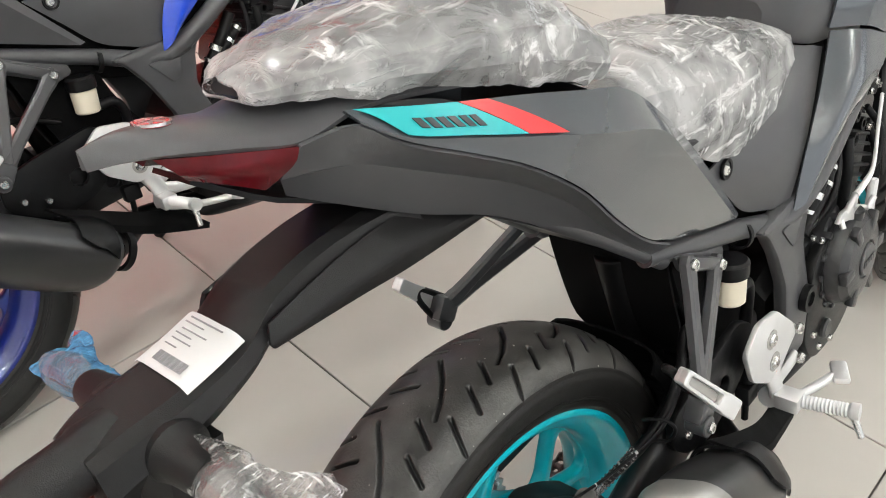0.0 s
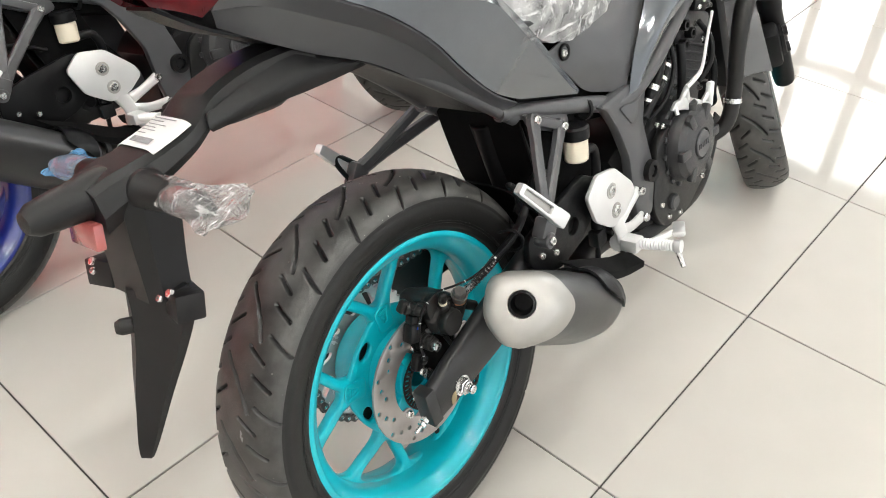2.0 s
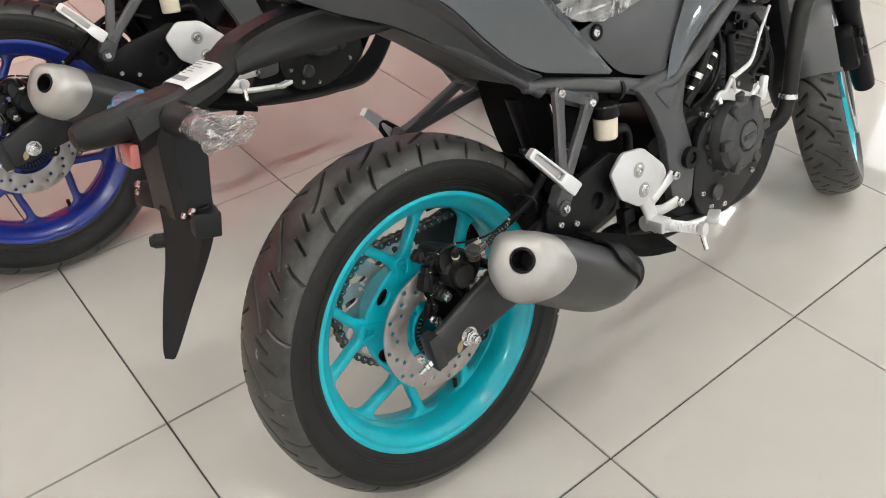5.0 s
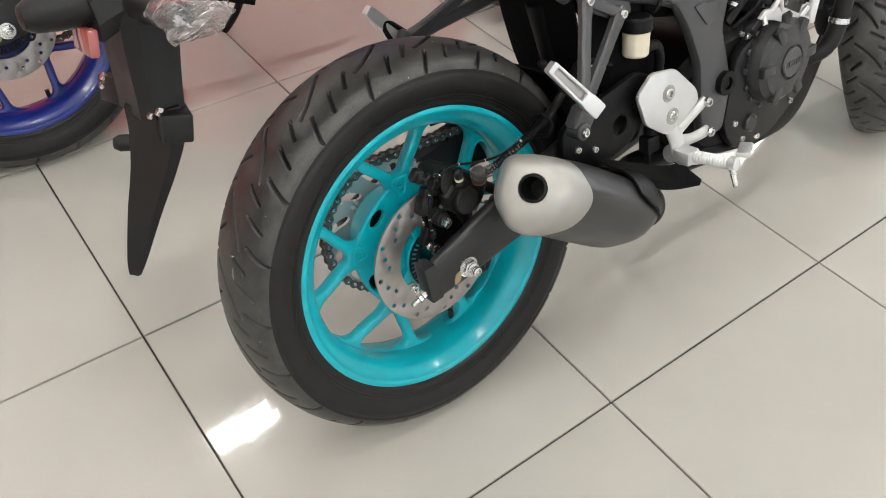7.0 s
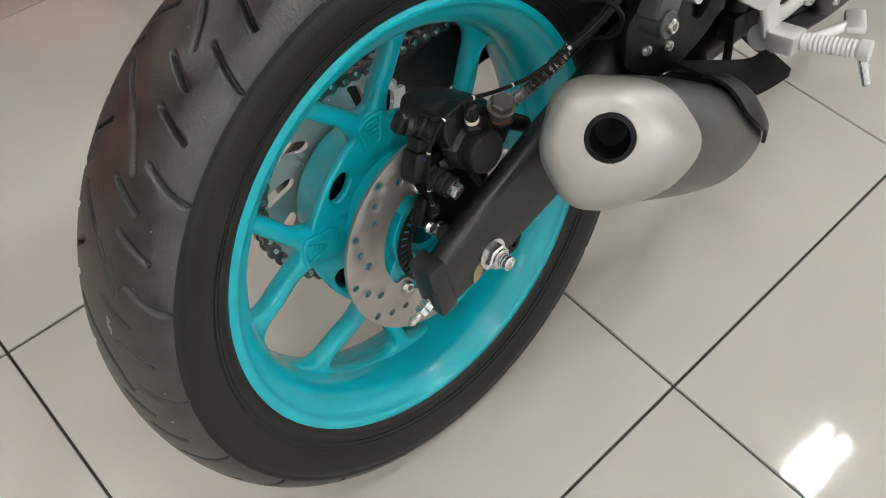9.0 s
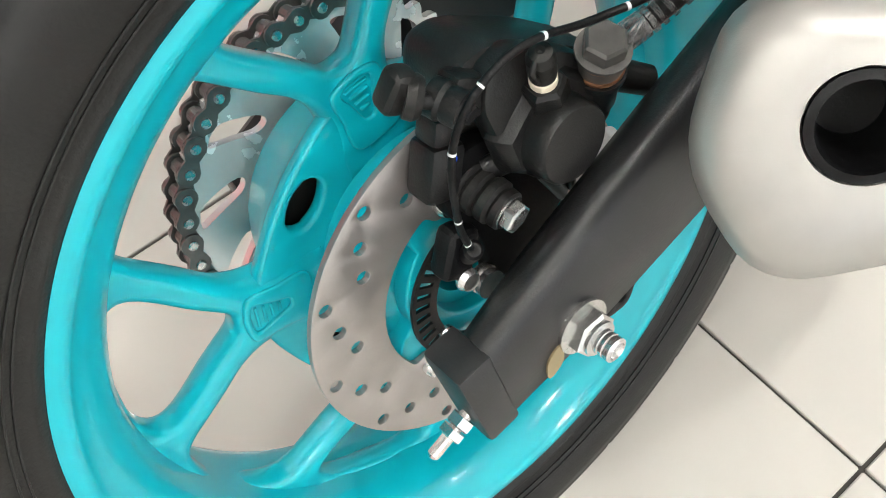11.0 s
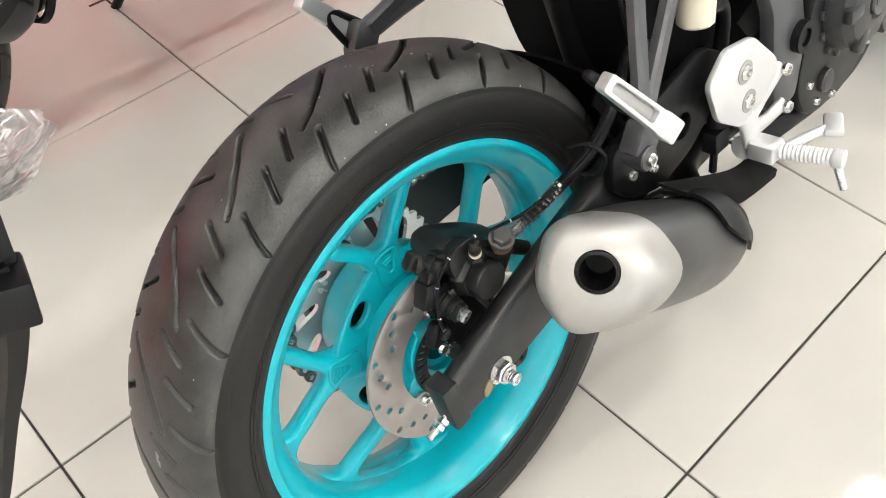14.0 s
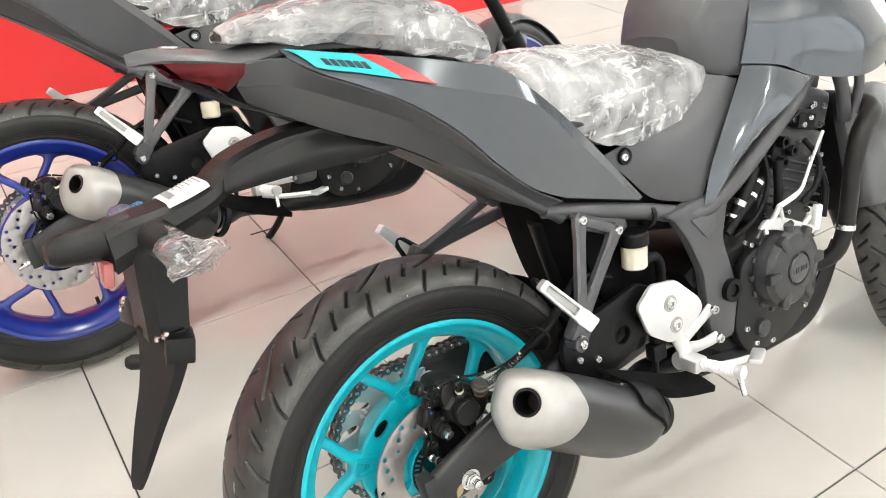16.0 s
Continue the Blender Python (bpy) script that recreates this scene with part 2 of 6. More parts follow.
def frame_along(d):
    d = Vector(d).normalized()
    u = d.cross(Vector((0, 0, 1)))
    if u.length < 1e-3:
        u = d.cross(Vector((0, 1, 0)))
    u.normalize()
    return u, d.cross(u)


def lathe(bm, prof, o, d, n=48, closed=False):
    """Turns (radius, distance along d) about the axis through o."""
    d = Vector(d).normalized()
    u, v = frame_along(d)
    rings = []
    for r, h in prof:
        c = Vector(o) + d * h
        if r < 1e-6:
            rings.append([bm.verts.new(c)])
        else:
            rings.append([bm.verts.new(c + (u * math.cos(a) + v * math.sin(a)) * r) for a in (2 * math.pi * k / n for k in range(n))])
    pairs = list(zip(rings, rings[1:])) + ([(rings[-1], rings[0])] if closed else [])
    for a, b in pairs:
        for k in range(n):
            k2 = (k + 1) % n
            if len(a) == 1 and len(b) > 1:
                bm.faces.new((a[0], b[k], b[k2]))
            elif len(b) == 1 and len(a) > 1:
                bm.faces.new((a[k], b[0], a[k2]))
            elif len(a) > 1:
                bm.faces.new((a[k], b[k], b[k2], a[k2]))


def cyl(bm, p0, p1, r0, r1=None, n=24, bev=0.0015):
    r1 = r0 if r1 is None else r1
    d = Vector(p1) - Vector(p0)
    h = d.length
    e = min(bev, r0 * 0.5, r1 * 0.5, h * 0.4)
    lathe(bm, [(0, 0), (r0 - e, 0), (r0, e), (r1, h - e), (r1 - e, h), (0, h)], p0, d, n)


def ring(bm, o, d, ro, ri, h, n=32):
    lathe(bm, [(ri, 0), (ro, 0), (ro, h), (ri, h)], o, d, n, closed=True)


def bolt(bm, p, d, r=0.007, h=0.006, socket=True):
    """A button-head bolt with a socket, its head's foot at p."""
    if socket:
        lathe(bm, [(r, 0), (r, h * 0.55), (r * 0.8, h), (r * 0.48, h), (r * 0.42, h * 0.35), (0, h * 0.35)], p, d, 14)
    else:
        lathe(bm, [(r * 1.25, 0), (r * 1.25, h * 0.3)], p, d, 16)
        lathe(bm, [(r, 0), (r, h), (r * 0.8, h * 1.12), (0, h * 1.12)], p, d, 6)


def smooth_path(pts, sub=6):
    P = [Vector(p) for p in pts]
    if len(P) < 3:
        return [P[0].lerp(P[-1], k / sub) for k in range(sub + 1)]
    out = []
    for i in range(len(P) - 1):
        a, b, c, d = P[max(i - 1, 0)], P[i], P[i + 1], P[min(i + 2, len(P) - 1)]
        for k in range(sub):
            t = k / sub
            out.append(0.5 * (2 * b + (c - a) * t + (2 * a - 5 * b + 4 * c - d) * t * t + (3 * b - a - 3 * c + d) * t ** 3))
    return out + [P[-1]]


def tube(bm, pts, r, n=12, sub=6, flat=1.0):
    """A bent tube; r is one radius or one for each point. flat squeezes it sideways."""
    n = max(n, 18)
    path = smooth_path(pts, sub)
    rs = [r] * len(path) if not isinstance(r, (list, tuple)) else list(np.interp(np.linspace(0, len(pts) - 1, len(path)), range(len(pts)), r))
    d0 = (path[1] - path[0]).normalized()
    u, _ = frame_along(d0)
    rings = []
    for i, c in enumerate(path):
        d = (path[min(i + 1, len(path) - 1)] - path[max(i - 1, 0)]).normalized()
        u = (u - d * u.dot(d)).normalized()
        v = d.cross(u)
        rings.append([bm.verts.new(c + (u * math.cos(a) * flat + v * math.sin(a)) * rs[i]) for a in (2 * math.pi * k / n for k in range(n))])
    for a, b in zip(rings, rings[1:]):
        for k in range(n):
            bm.faces.new((a[k], b[k], b[(k + 1) % n], a[(k + 1) % n]))
    bm.faces.new(rings[0][::-1])
    bm.faces.new(rings[-1])


def resample(pts, n):
    P = smooth_path(pts, 8)
    L = [0.0]
    for a, b in zip(P, P[1:]):
        L.append(L[-1] + (b - a).length)
    arr = np.array([list(p) for p in P])
    s = np.linspace(0, L[-1], n)
    return [Vector(q) for q in np.stack([np.interp(s, L, arr[:, k]) for k in range(3)], 1)]


def skin(bm, curves, nu=24, nv=12, thick=0.003, flip=1):
    """A moulded panel through the curves, smooth both ways, with thickness."""
    rows = [resample(c, nu) for c in curves]
    cols = []
    for k in range(nu):
        cols.append(resample([r[k] for r in rows], nv) if len(rows) > 1 else [rows[0][k]])
    t = bmesh.new()
    V = [[t.verts.new(p) for p in col] for col in cols]
    for i in range(nu - 1):
        for j in range(nv - 1):
            q = [V[i][j], V[i + 1][j], V[i + 1][j + 1], V[i][j + 1]]
            try:
                t.faces.new(q)
            except ValueError:
                pass
    bmesh.ops.remove_doubles(t, verts=t.verts[:], dist=1e-5)
    bmesh.ops.recalc_face_normals(t, faces=t.faces[:])
    if thick:
        bmesh.ops.solidify(t, geom=t.faces[:], thickness=thick * flip)
    merge(bm, t)


def loft(bm, sections, caps=True):
    """Joins rings of equal count; each is a list of points."""
    R = [[bm.verts.new(p) for p in s] for s in sections]
    n = len(R[0])
    for a, b in zip(R, R[1:]):
        for k in range(n):
            bm.faces.new((a[k], b[k], b[(k + 1) % n], a[(k + 1) % n]))
    if caps:
        bm.faces.new(R[0][::-1])
        bm.faces.new(R[-1])


def smooth_loft(bm, sections, steps=6, caps=True):
    n = len(sections[0])
    tracks = [smooth_path([s[k] for s in sections], steps) for k in range(n)]
    loft(bm, [[t[i] for t in tracks] for i in range(len(tracks[0]))], caps)


def round_poly(pts, r, seg=4):
    """A polygon with its corners rounded."""
    out = []
    n = len(pts)
    for i in range(n):
        a, b, c = Vector(pts[i - 1]), Vector(pts[i]), Vector(pts[(i + 1) % n])
        rr = min(r, 0.45 * (a - b).length, 0.45 * (c - b).length)
        p, q = b + (a - b).normalized() * rr, b + (c - b).normalized() * rr
        for k in range(seg + 1):
            t = k / seg
            out.append(p * (1 - t) ** 2 + b * 2 * t * (1 - t) + q * t * t)
    return out


def plate(bm, outline, m, thick, holes=(), bev=0.0012):
    """A flat plate: outline (x, y) pairs and holes in the plane of m, thick along its z."""
    t = bmesh.new()
    loops = [outline, *holes]
    edges = []
    for lp in loops:
        vs = [t.verts.new((p[0], p[1], 0)) for p in lp]
        edges += [t.edges.new((vs[k], vs[(k + 1) % len(vs)])) for k in range(len(vs))]
    fill = bmesh.ops.triangle_fill(t, use_beauty=True, use_dissolve=False, edges=edges)
    faces = [f for f in fill["geom"] if isinstance(f, bmesh.types.BMFace)]
    rim = [e for e in t.edges if len(e.link_faces) == 1]
    ext = bmesh.ops.extrude_face_region(t, geom=faces)
    top = [v for v in ext["geom"] if isinstance(v, bmesh.types.BMVert)]
    for v in top:
        v.co.z += thick
    bmesh.ops.recalc_face_normals(t, faces=t.faces[:])
    if bev:
        sharp = [e for e in t.edges if len(e.link_faces) == 2 and e.calc_face_angle(0) > 0.8 and abs(e.verts[0].co.z - e.verts[1].co.z) < 1e-6]
        bmesh.ops.bevel(t, geom=sharp, offset=bev, segments=2, profile=0.5, affect="EDGES")
    t.transform(m)
    merge(bm, t)


def circle_pts(c, r, n=12):
    return [(c[0] + r * math.cos(2 * math.pi * k / n), c[1] + r * math.sin(2 * math.pi * k / n)) for k in range(n)]


def side(y, thick_out=-1):
    """The plane of a plate drawn in (forward, up) and standing at the lateral place y; it thickens to the right."""
    return Matrix(((1, 0, 0, 0), (0, 0, -1, y), (0, 1, 0, 0), (0, 0, 0, 1)))

# ---- the showroom ----
X0, X1, Y0, Y1, H = -4.2, 7.2, -4.2, 3.05, 4.0


def slab(name, lo, hi, mat, label="", category="", bev=0.0):
    bm = bmesh.new()
    box(bm, [(a + b) / 2 for a, b in zip(lo, hi)], [b - a for a, b in zip(lo, hi)], bev=bev)
    ob = part(name, bm, mat)
    return tagged(ob, label, category, kind="structure")


floor = slab("floor", (X0, Y0, -0.12), (X1, Y1 + 2.4, -0.006), GROUT, "beige polished porcelain tile floor with dark joints", "floor")
ceiling = slab("ceiling", (X0, Y0, H), (X1, Y1 + 2.4, H + 0.15), CEILPAINT, "plain white painted showroom ceiling", "ceiling")
slab("wall_west", (X0 - 0.15, Y0, 0), (X0, Y1 + 2.4, H), WALLPAINT, "plain white painted wall", "wall")
slab("wall_north", (X0, Y1 + 2.4, 0), (X1, Y1 + 2.55, H), WALLPAINT, "plain white painted wall", "wall")
slab("display_wall", (X0, Y1, 0), (2.15, Y1 + 0.12, 1.6), REDWALL, "glossy red low display wall on the tile floor", "wall")
# tall panes with daylight to the east; unseen south opening added for fill light
slab("wall_east", (X1, Y0, 3.75), (X1 + 0.15, Y1 + 2.4, H), WALLPAINT, "white lintel over the bright front", "wall")
slab("wall_east_pier", (X1, Y0, 0), (X1 + 0.15, 0.2, 3.75), WALLPAINT, "plain white painted wall beside the glazing", "wall")
slab("wall_east_pier", (X1, 2.45, 0), (X1 + 0.15, Y1 + 2.4, 3.75), WALLPAINT, "plain white painted wall beside the glazing", "wall")
slab("wall_south", (X0, Y0 - 0.15, 2.9), (X1, Y0, H), WALLPAINT, "white lintel over the bright front", "wall")
for yy, w in ((0.70, 0.04), (1.34, 0.06), (1.95, 0.04)):
    slab("mullion", (X1, yy - w, 0), (X1 + 0.1, yy + w, 3.75), DARKALU, "dark aluminium upright before a glowing sheet", "mullion")
for zz, w in ((1.05, 0.03), (2.45, 0.05)):
    slab("transom", (X1 + 0.1, 0.2, zz - w), (X1 + 0.15, 2.45, zz + w), DARKALU, "dark aluminium window transom", "transom")
# uprights of the added south opening
for k in range(7):
    xx = X0 + 0.05 + k * 1.87
    slab("mullion", (xx - 0.04, Y0 - 0.1, 0), (xx + 0.04, Y0, 2.9), SILVER, "aluminium upright before a glowing sheet", "mullion")
slab("backdrop", (X1 + 0.6, Y0, 0), (X1 + 0.65, Y1 + 2.4, 3.8), DAY, "bright daylight outside the glazed front", "backdrop")
# glowing sheet without a known source, added to light the bikes' right sides
slab("backdrop", (X0, Y0 - 0.65, 0), (X1, Y0 - 0.6, 2.95), ADDED_FILL, "glowing sheet added behind the camera as fill light", "backdrop")


def ceiling_lamp(x, y):
    lamp = thing("ceiling_lamp", "white ceiling lamp with two bright fluorescent tubes", "lamp", pose(x, y, H), "ceiling lamps")
    bm = bmesh.new()
    plate(bm, round_poly([(-0.33, -0.19), (0.33, -0.19), (0.33, 0.19), (-0.33, 0.19)], 0.01), pose(0, 0, -0.05), 0.05)
    part("housing", bm, CEILPAINT, lamp)
    for y in (-0.058, 0.058):
        bm = bmesh.new()
        cyl(bm, (-0.23, y, -0.064), (0.23, y, -0.064), 0.0190, n=20)
        part("tube", bm, TUBE, lamp, "bright fluorescent tube")
    return lamp


first = ceiling_lamp(0.2, 2.96)
for x, y in ((-2.7, 2.96), (6.0, 2.96), (-3.2, -0.4), (-0.3, -0.4), (2.6, -0.45), (5.46, -0.4), (-2.7, -3.4), (0.2, -3.4), (3.1, -3.4)):
    copy_thing(first, pose(x, y, H))

# ---- motorcycle ----
WHEEL_Z = 0.305


# grooves of one pitch: (share of the pitch, share of the half width) from and to
SIDE_GROOVES = (((-0.020, 0.57), (0.160, 0.94)), ((0.555, 0.43), (0.715, 0.79)), ((0.185, 0.22), (0.360, 0.59)))
CROSS_GROOVES = (((1.080, 0.42), (0.883, 0.29)), ((0.883, 0.29), (0.650, 0.05)), ((0.650, 0.05), (0.390, -0.34)))


def tyre_mesh(R, half, rim_r, rim_half, centre, seg, pitch_count):
    """A tyre turned about y, with slanted tread grooves pressed into it."""
    k = half / 0.068
    h = (R - rim_r) / 0.079
    side_prof = [(rim_r - 0.006, rim_half - 0.010), (rim_r - 0.001, rim_half - 0.001), (rim_r + 0.004 * h, rim_half + 0.003), (rim_r + 0.006 * h, rim_half + 0.0035), (rim_r + 0.008 * h, rim_half + 0.003), (rim_r + 0.014 * h, 0.0622 * k), (rim_r + 0.022 * h, 0.0655 * k), (rim_r + 0.030 * h, 0.0673 * k), (rim_r + 0.037 * h, 0.0680 * k),
                 (rim_r + 0.043 * h, 0.0680 * k), (rim_r + 0.0445 * h, 0.0668 * k), (rim_r + 0.047 * h, 0.0665 * k)]
    NC = 76
    crown = [(rim_r + 0.047 * h + (R - rim_r - 0.047 * h) * math.cos(a), 0.0665 * k * math.sin(a)) for a in (math.pi / 2 * (1 - j / NC) for j in range(1, NC + 1))]
    half_prof = side_prof + crown
    prof = np.array([(r, -y) for r, y in half_prof] + [(r, y) for r, y in reversed(half_prof[:-1])])
    n = len(prof)
    P = 2 * math.pi / pitch_count
    ang = 2 * math.pi * np.arange(seg) / seg
    A, RR = np.meshgrid(ang, prof[:, 0], indexing="ij")
    W = np.broadcast_to(prof[:, 1] / half, A.shape)
    dep = np.zeros(A.shape)
    for sgn, grooves in ((-1, SIDE_GROOVES + CROSS_GROOVES), (1, SIDE_GROOVES)):
        u = ((A - radians(10) - (0.65 * P if sgn > 0 else 0)) % P) / P
        q = W * sgn
        for (u0, w0), (u1, w1) in grooves:
            ax, ay = (u1 - u0) * P * R, (w1 - w0) * half * 1.15
            for shift in (-1, 0, 1):
                bx, by = (u - u0 + shift) * P * R, (q - w0) * half * 1.15
                t = np.clip((ax * bx + ay * by) / (ax * ax + ay * ay), 0, 1)
                dist = np.hypot(bx - ax * t, by - ay * t)
                dep = np.maximum(dep, np.clip((0.0031 - dist) / 0.0022, 0, 1))
    dep = dep * (RR > rim_r + 0.046 * h)
    RR = RR - 0.0060 * dep
    X, Z = centre[0] + RR * np.cos(A), centre[2] + RR * np.sin(A)
    Yv = centre[1] + np.broadcast_to(prof[:, 1], A.shape)
    co = np.stack([X, Yv, Z], -1).reshape(-1, 3)
    i, j = np.meshgrid(np.arange(seg), np.arange(n - 1), indexing="ij")
    i2 = (i + 1) % seg
    quads = np.stack([i * n + j, i * n + j + 1, i2 * n + j + 1, i2 * n + j], -1).reshape(-1, 4)
    me = bpy.data.meshes.new("tyre")
    me.from_pydata(co.tolist(), [], quads.tolist())
    me.materials.append(RUBBER)
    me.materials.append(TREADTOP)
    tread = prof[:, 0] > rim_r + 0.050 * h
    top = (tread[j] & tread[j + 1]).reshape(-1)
    # 1 on the tread blocks, falling to 0 where groove shade is painted
    groove_light = me.attributes.new("groove_light", "FLOAT", "POINT")
    groove_light.data.foreach_set("value", np.clip(1.1 - 3.0 * dep, 0, 1).reshape(-1).astype(np.float32))
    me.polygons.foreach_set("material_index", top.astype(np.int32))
    me.polygons.foreach_set("use_smooth", np.ones(len(quads), dtype=bool))
    me.update()
    return me


TYRES = {}


def tyre(parent, R, half, rim_r, rim_half, centre, seg, pitch_count, label):
    key = (R, half)
    if key not in TYRES:
        TYRES[key] = tyre_mesh(R, half, rim_r, rim_half, centre, seg, pitch_count)
    ob = new("tyre", TYRES[key])
    ob.parent = parent
    ob["label"] = label
    return ob


def wall_marks(parent, C):
    """Raised blocks of moulded marking round the tyre wall, and three fine rings."""
    spots = [(8, 0.268, 0.011), (14, 0.268, 0.008), (19, 0.268, 0.010), (26, 0.262, 0.016), (-52, 0.262, 0.010), (-48, 0.262, 0.006), (-44.5, 0.262, 0.008), (-40, 0.262, 0.009), (-36, 0.262, 0.005), (-30, 0.266, 0.012), (-24, 0.266, 0.008), (-20.5, 0.266, 0.005)]
    spots += [(148 + 7.5 * k, 0.266, w) for k, w in enumerate((0.021, 0.020, 0.022, 0.008, 0.021, 0.020))]
    spots += [(208 + 3.2 * k, 0.262, w) for k, w in enumerate((0.007, 0.008, 0.005, 0.008, 0.007, 0.009, 0.006))]
    for a, r, w in spots:
        tall = 0.012 if w > 0.018 else 0.0055
        bm = bmesh.new()
        plate(bm, round_poly([(-w / 2, -tall / 2), (w / 2, -tall / 2), (w / 2, tall / 2), (-w / 2, tall / 2)], 0.0015, 2), Matrix.Translation(C + Vector((r * math.cos(radians(a)), -0.0683, r * math.sin(radians(a))))) @ Matrix.Rotation(radians(90 - a), 4, "Y") @ side(0.0), 0.0011, bev=0.0003)
        part("moulded_mark", bm, RUBBER, parent)
    bm = bmesh.new()
    for r, y in ((0.2395, -0.0632), (0.2435, -0.0652), (0.2780, -0.0676)):
        lathe(bm, [(r - 0.0007, y + 0.003), (r - 0.0004, y - 0.0005), (r + 0.0004, y - 0.0005), (r + 0.0007, y + 0.003)], C, (0, 1, 0), 160, closed=True)
    part("moulded_ring", bm, RUBBER, parent)


def rim_mesh(bm, r, half, centre):
    outer = [(r - 0.004, half), (r, half - 0.001), (r, half - 0.006), (r - 0.012, half - 0.012), (r - 0.014, half - 0.022), (r - 0.024, half - 0.03), (r - 0.026, 0.0)]
    inner = [(r - 0.036, 0.0), (r - 0.0355, half - 0.040), (r - 0.034, half - 0.030), (r - 0.030, half - 0.021), (r - 0.0235, half - 0.0135), (r - 0.017, half - 0.0085), (r - 0.0125, half - 0.0055), (r - 0.0105, half - 0.003), (r - 0.0085, half - 0.0006), (r - 0.006, half)]
    prof = outer + [(a, -b) for a, b in reversed(outer[:-1])] + [(a, -b) for a, b in reversed(inner[1:])] + inner
    lathe(bm, prof, centre, (0, 1, 0), 220, closed=True)


def polar(pts, phase):
    return [(r * math.cos(radians(phase + a)), r * math.sin(radians(phase + a))) for r, a in pts]


def smooth_outline(pts, sub=4):
    """A closed outline drawn smoothly through its points."""
    P = [Vector((*p, 0)) for p in pts]
    n = len(P)
    out = []
    for i in range(n):
        a, b, c, d = P[i - 1], P[i], P[(i + 1) % n], P[(i + 2) % n]
        for k in range(sub):
            t = k / sub
            q = 0.5 * (2 * b + (c - a) * t + (2 * a - 5 * b + 4 * c - d) * t * t + (3 * b - a - 3 * c + d) * t ** 3)
            out.append((q.x, q.y))
    return out


def cast_spokes(wheel, paint, c, phase, scale=1.0, y=0.012, root_r=0.070):
    """Five forked spokes with filleted joints, each a part of the wheel."""
    flank = [(root_r, 24), (0.082, 19.5), (0.094, 14.5), (0.106, 12.0), (0.118, 11.8), (0.130, 13.3), (0.145, 16.6), (0.163, 19.4), (0.175, 21.0), (0.183, 23.2), (0.188, 27.5), (0.1915, 33.0)]
    fork = [(0.1245, 2.2), (0.129, 4.6), (0.136, 6.6), (0.148, 9.6), (0.163, 13.0), (0.174, 14.6), (0.182, 14.4), (0.187, 12.0), (0.1895, 7.0)]
    for k in range(5):
        a = phase + 72 * k
        outline = polar(flank, a) + polar([(0.199, x) for x in range(33, -34, -3)], a) + polar([(r, -x) for r, x in reversed(flank)], a)
        hole = smooth_outline(polar(fork, a) + polar([(r, -x) for r, x in reversed(fork)], a), 3)
        half_a = smooth_path([(*p, 0) for p in polar(flank, a)], 3)
        half_b = smooth_path([(*p, 0) for p in polar([(r, -x) for r, x in reversed(flank)], a)], 3)
        outline = [(p.x, p.y) for p in half_a] + polar([(0.199, x) for x in range(33, -34, -3)], a) + [(p.x, p.y) for p in half_b]
        bm = bmesh.new()
        plate(bm, outline, Matrix.Translation(c) @ side(y), 0.020, [hole], bev=0.0055)
        spoke = part("spoke", bm, paint, wheel, angle=50)
        # raised face round a sunk, ribbed pocket
        lip = [(0.088, 10.5), (0.100, 8.6), (0.114, 8.0), (0.119, 6.0), (0.1205, 0), (0.119, -6.0), (0.114, -8.0), (0.100, -8.6), (0.088, -10.5), (0.080, -9.0), (0.078, 0), (0.080, 9.0)]
        pocket = [(0.094, 2.0), (0.104, 3.4), (0.113, 4.8), (0.1155, 3.2), (0.116, 0), (0.1155, -3.2), (0.113, -4.8), (0.104, -3.4), (0.094, -2.0), (0.0925, 0)]
        bm = bmesh.new()
        plate(bm, smooth_outline(polar(lip, a), 3), Matrix.Translation(c) @ side(y - 0.019), 0.0035, [smooth_outline(polar(pocket, a), 3)], bev=0.0016)
        for r, w in ((0.099, 0.006), (0.1035, 0.009), (0.108, 0.012), (0.1125, 0.014)):
            box(bm, Vector(c) + Vector((r * math.cos(radians(a)), y - 0.0205, r * math.sin(radians(a)))), (0.0018, 0.002, w), (0, -a, 0), 0.0006)
        part("pocket_lip", bm, paint, spoke, angle=50)


def sprocket_outline(teeth, r):
    out = []
    for k in range(teeth * 6):
        a = 2 * math.pi * k / (teeth * 6)
        out.append(((r + 0.0035 * math.cos(teeth * a)) * math.cos(a), (r + 0.0035 * math.cos(teeth * a)) * math.sin(a)))
    return out


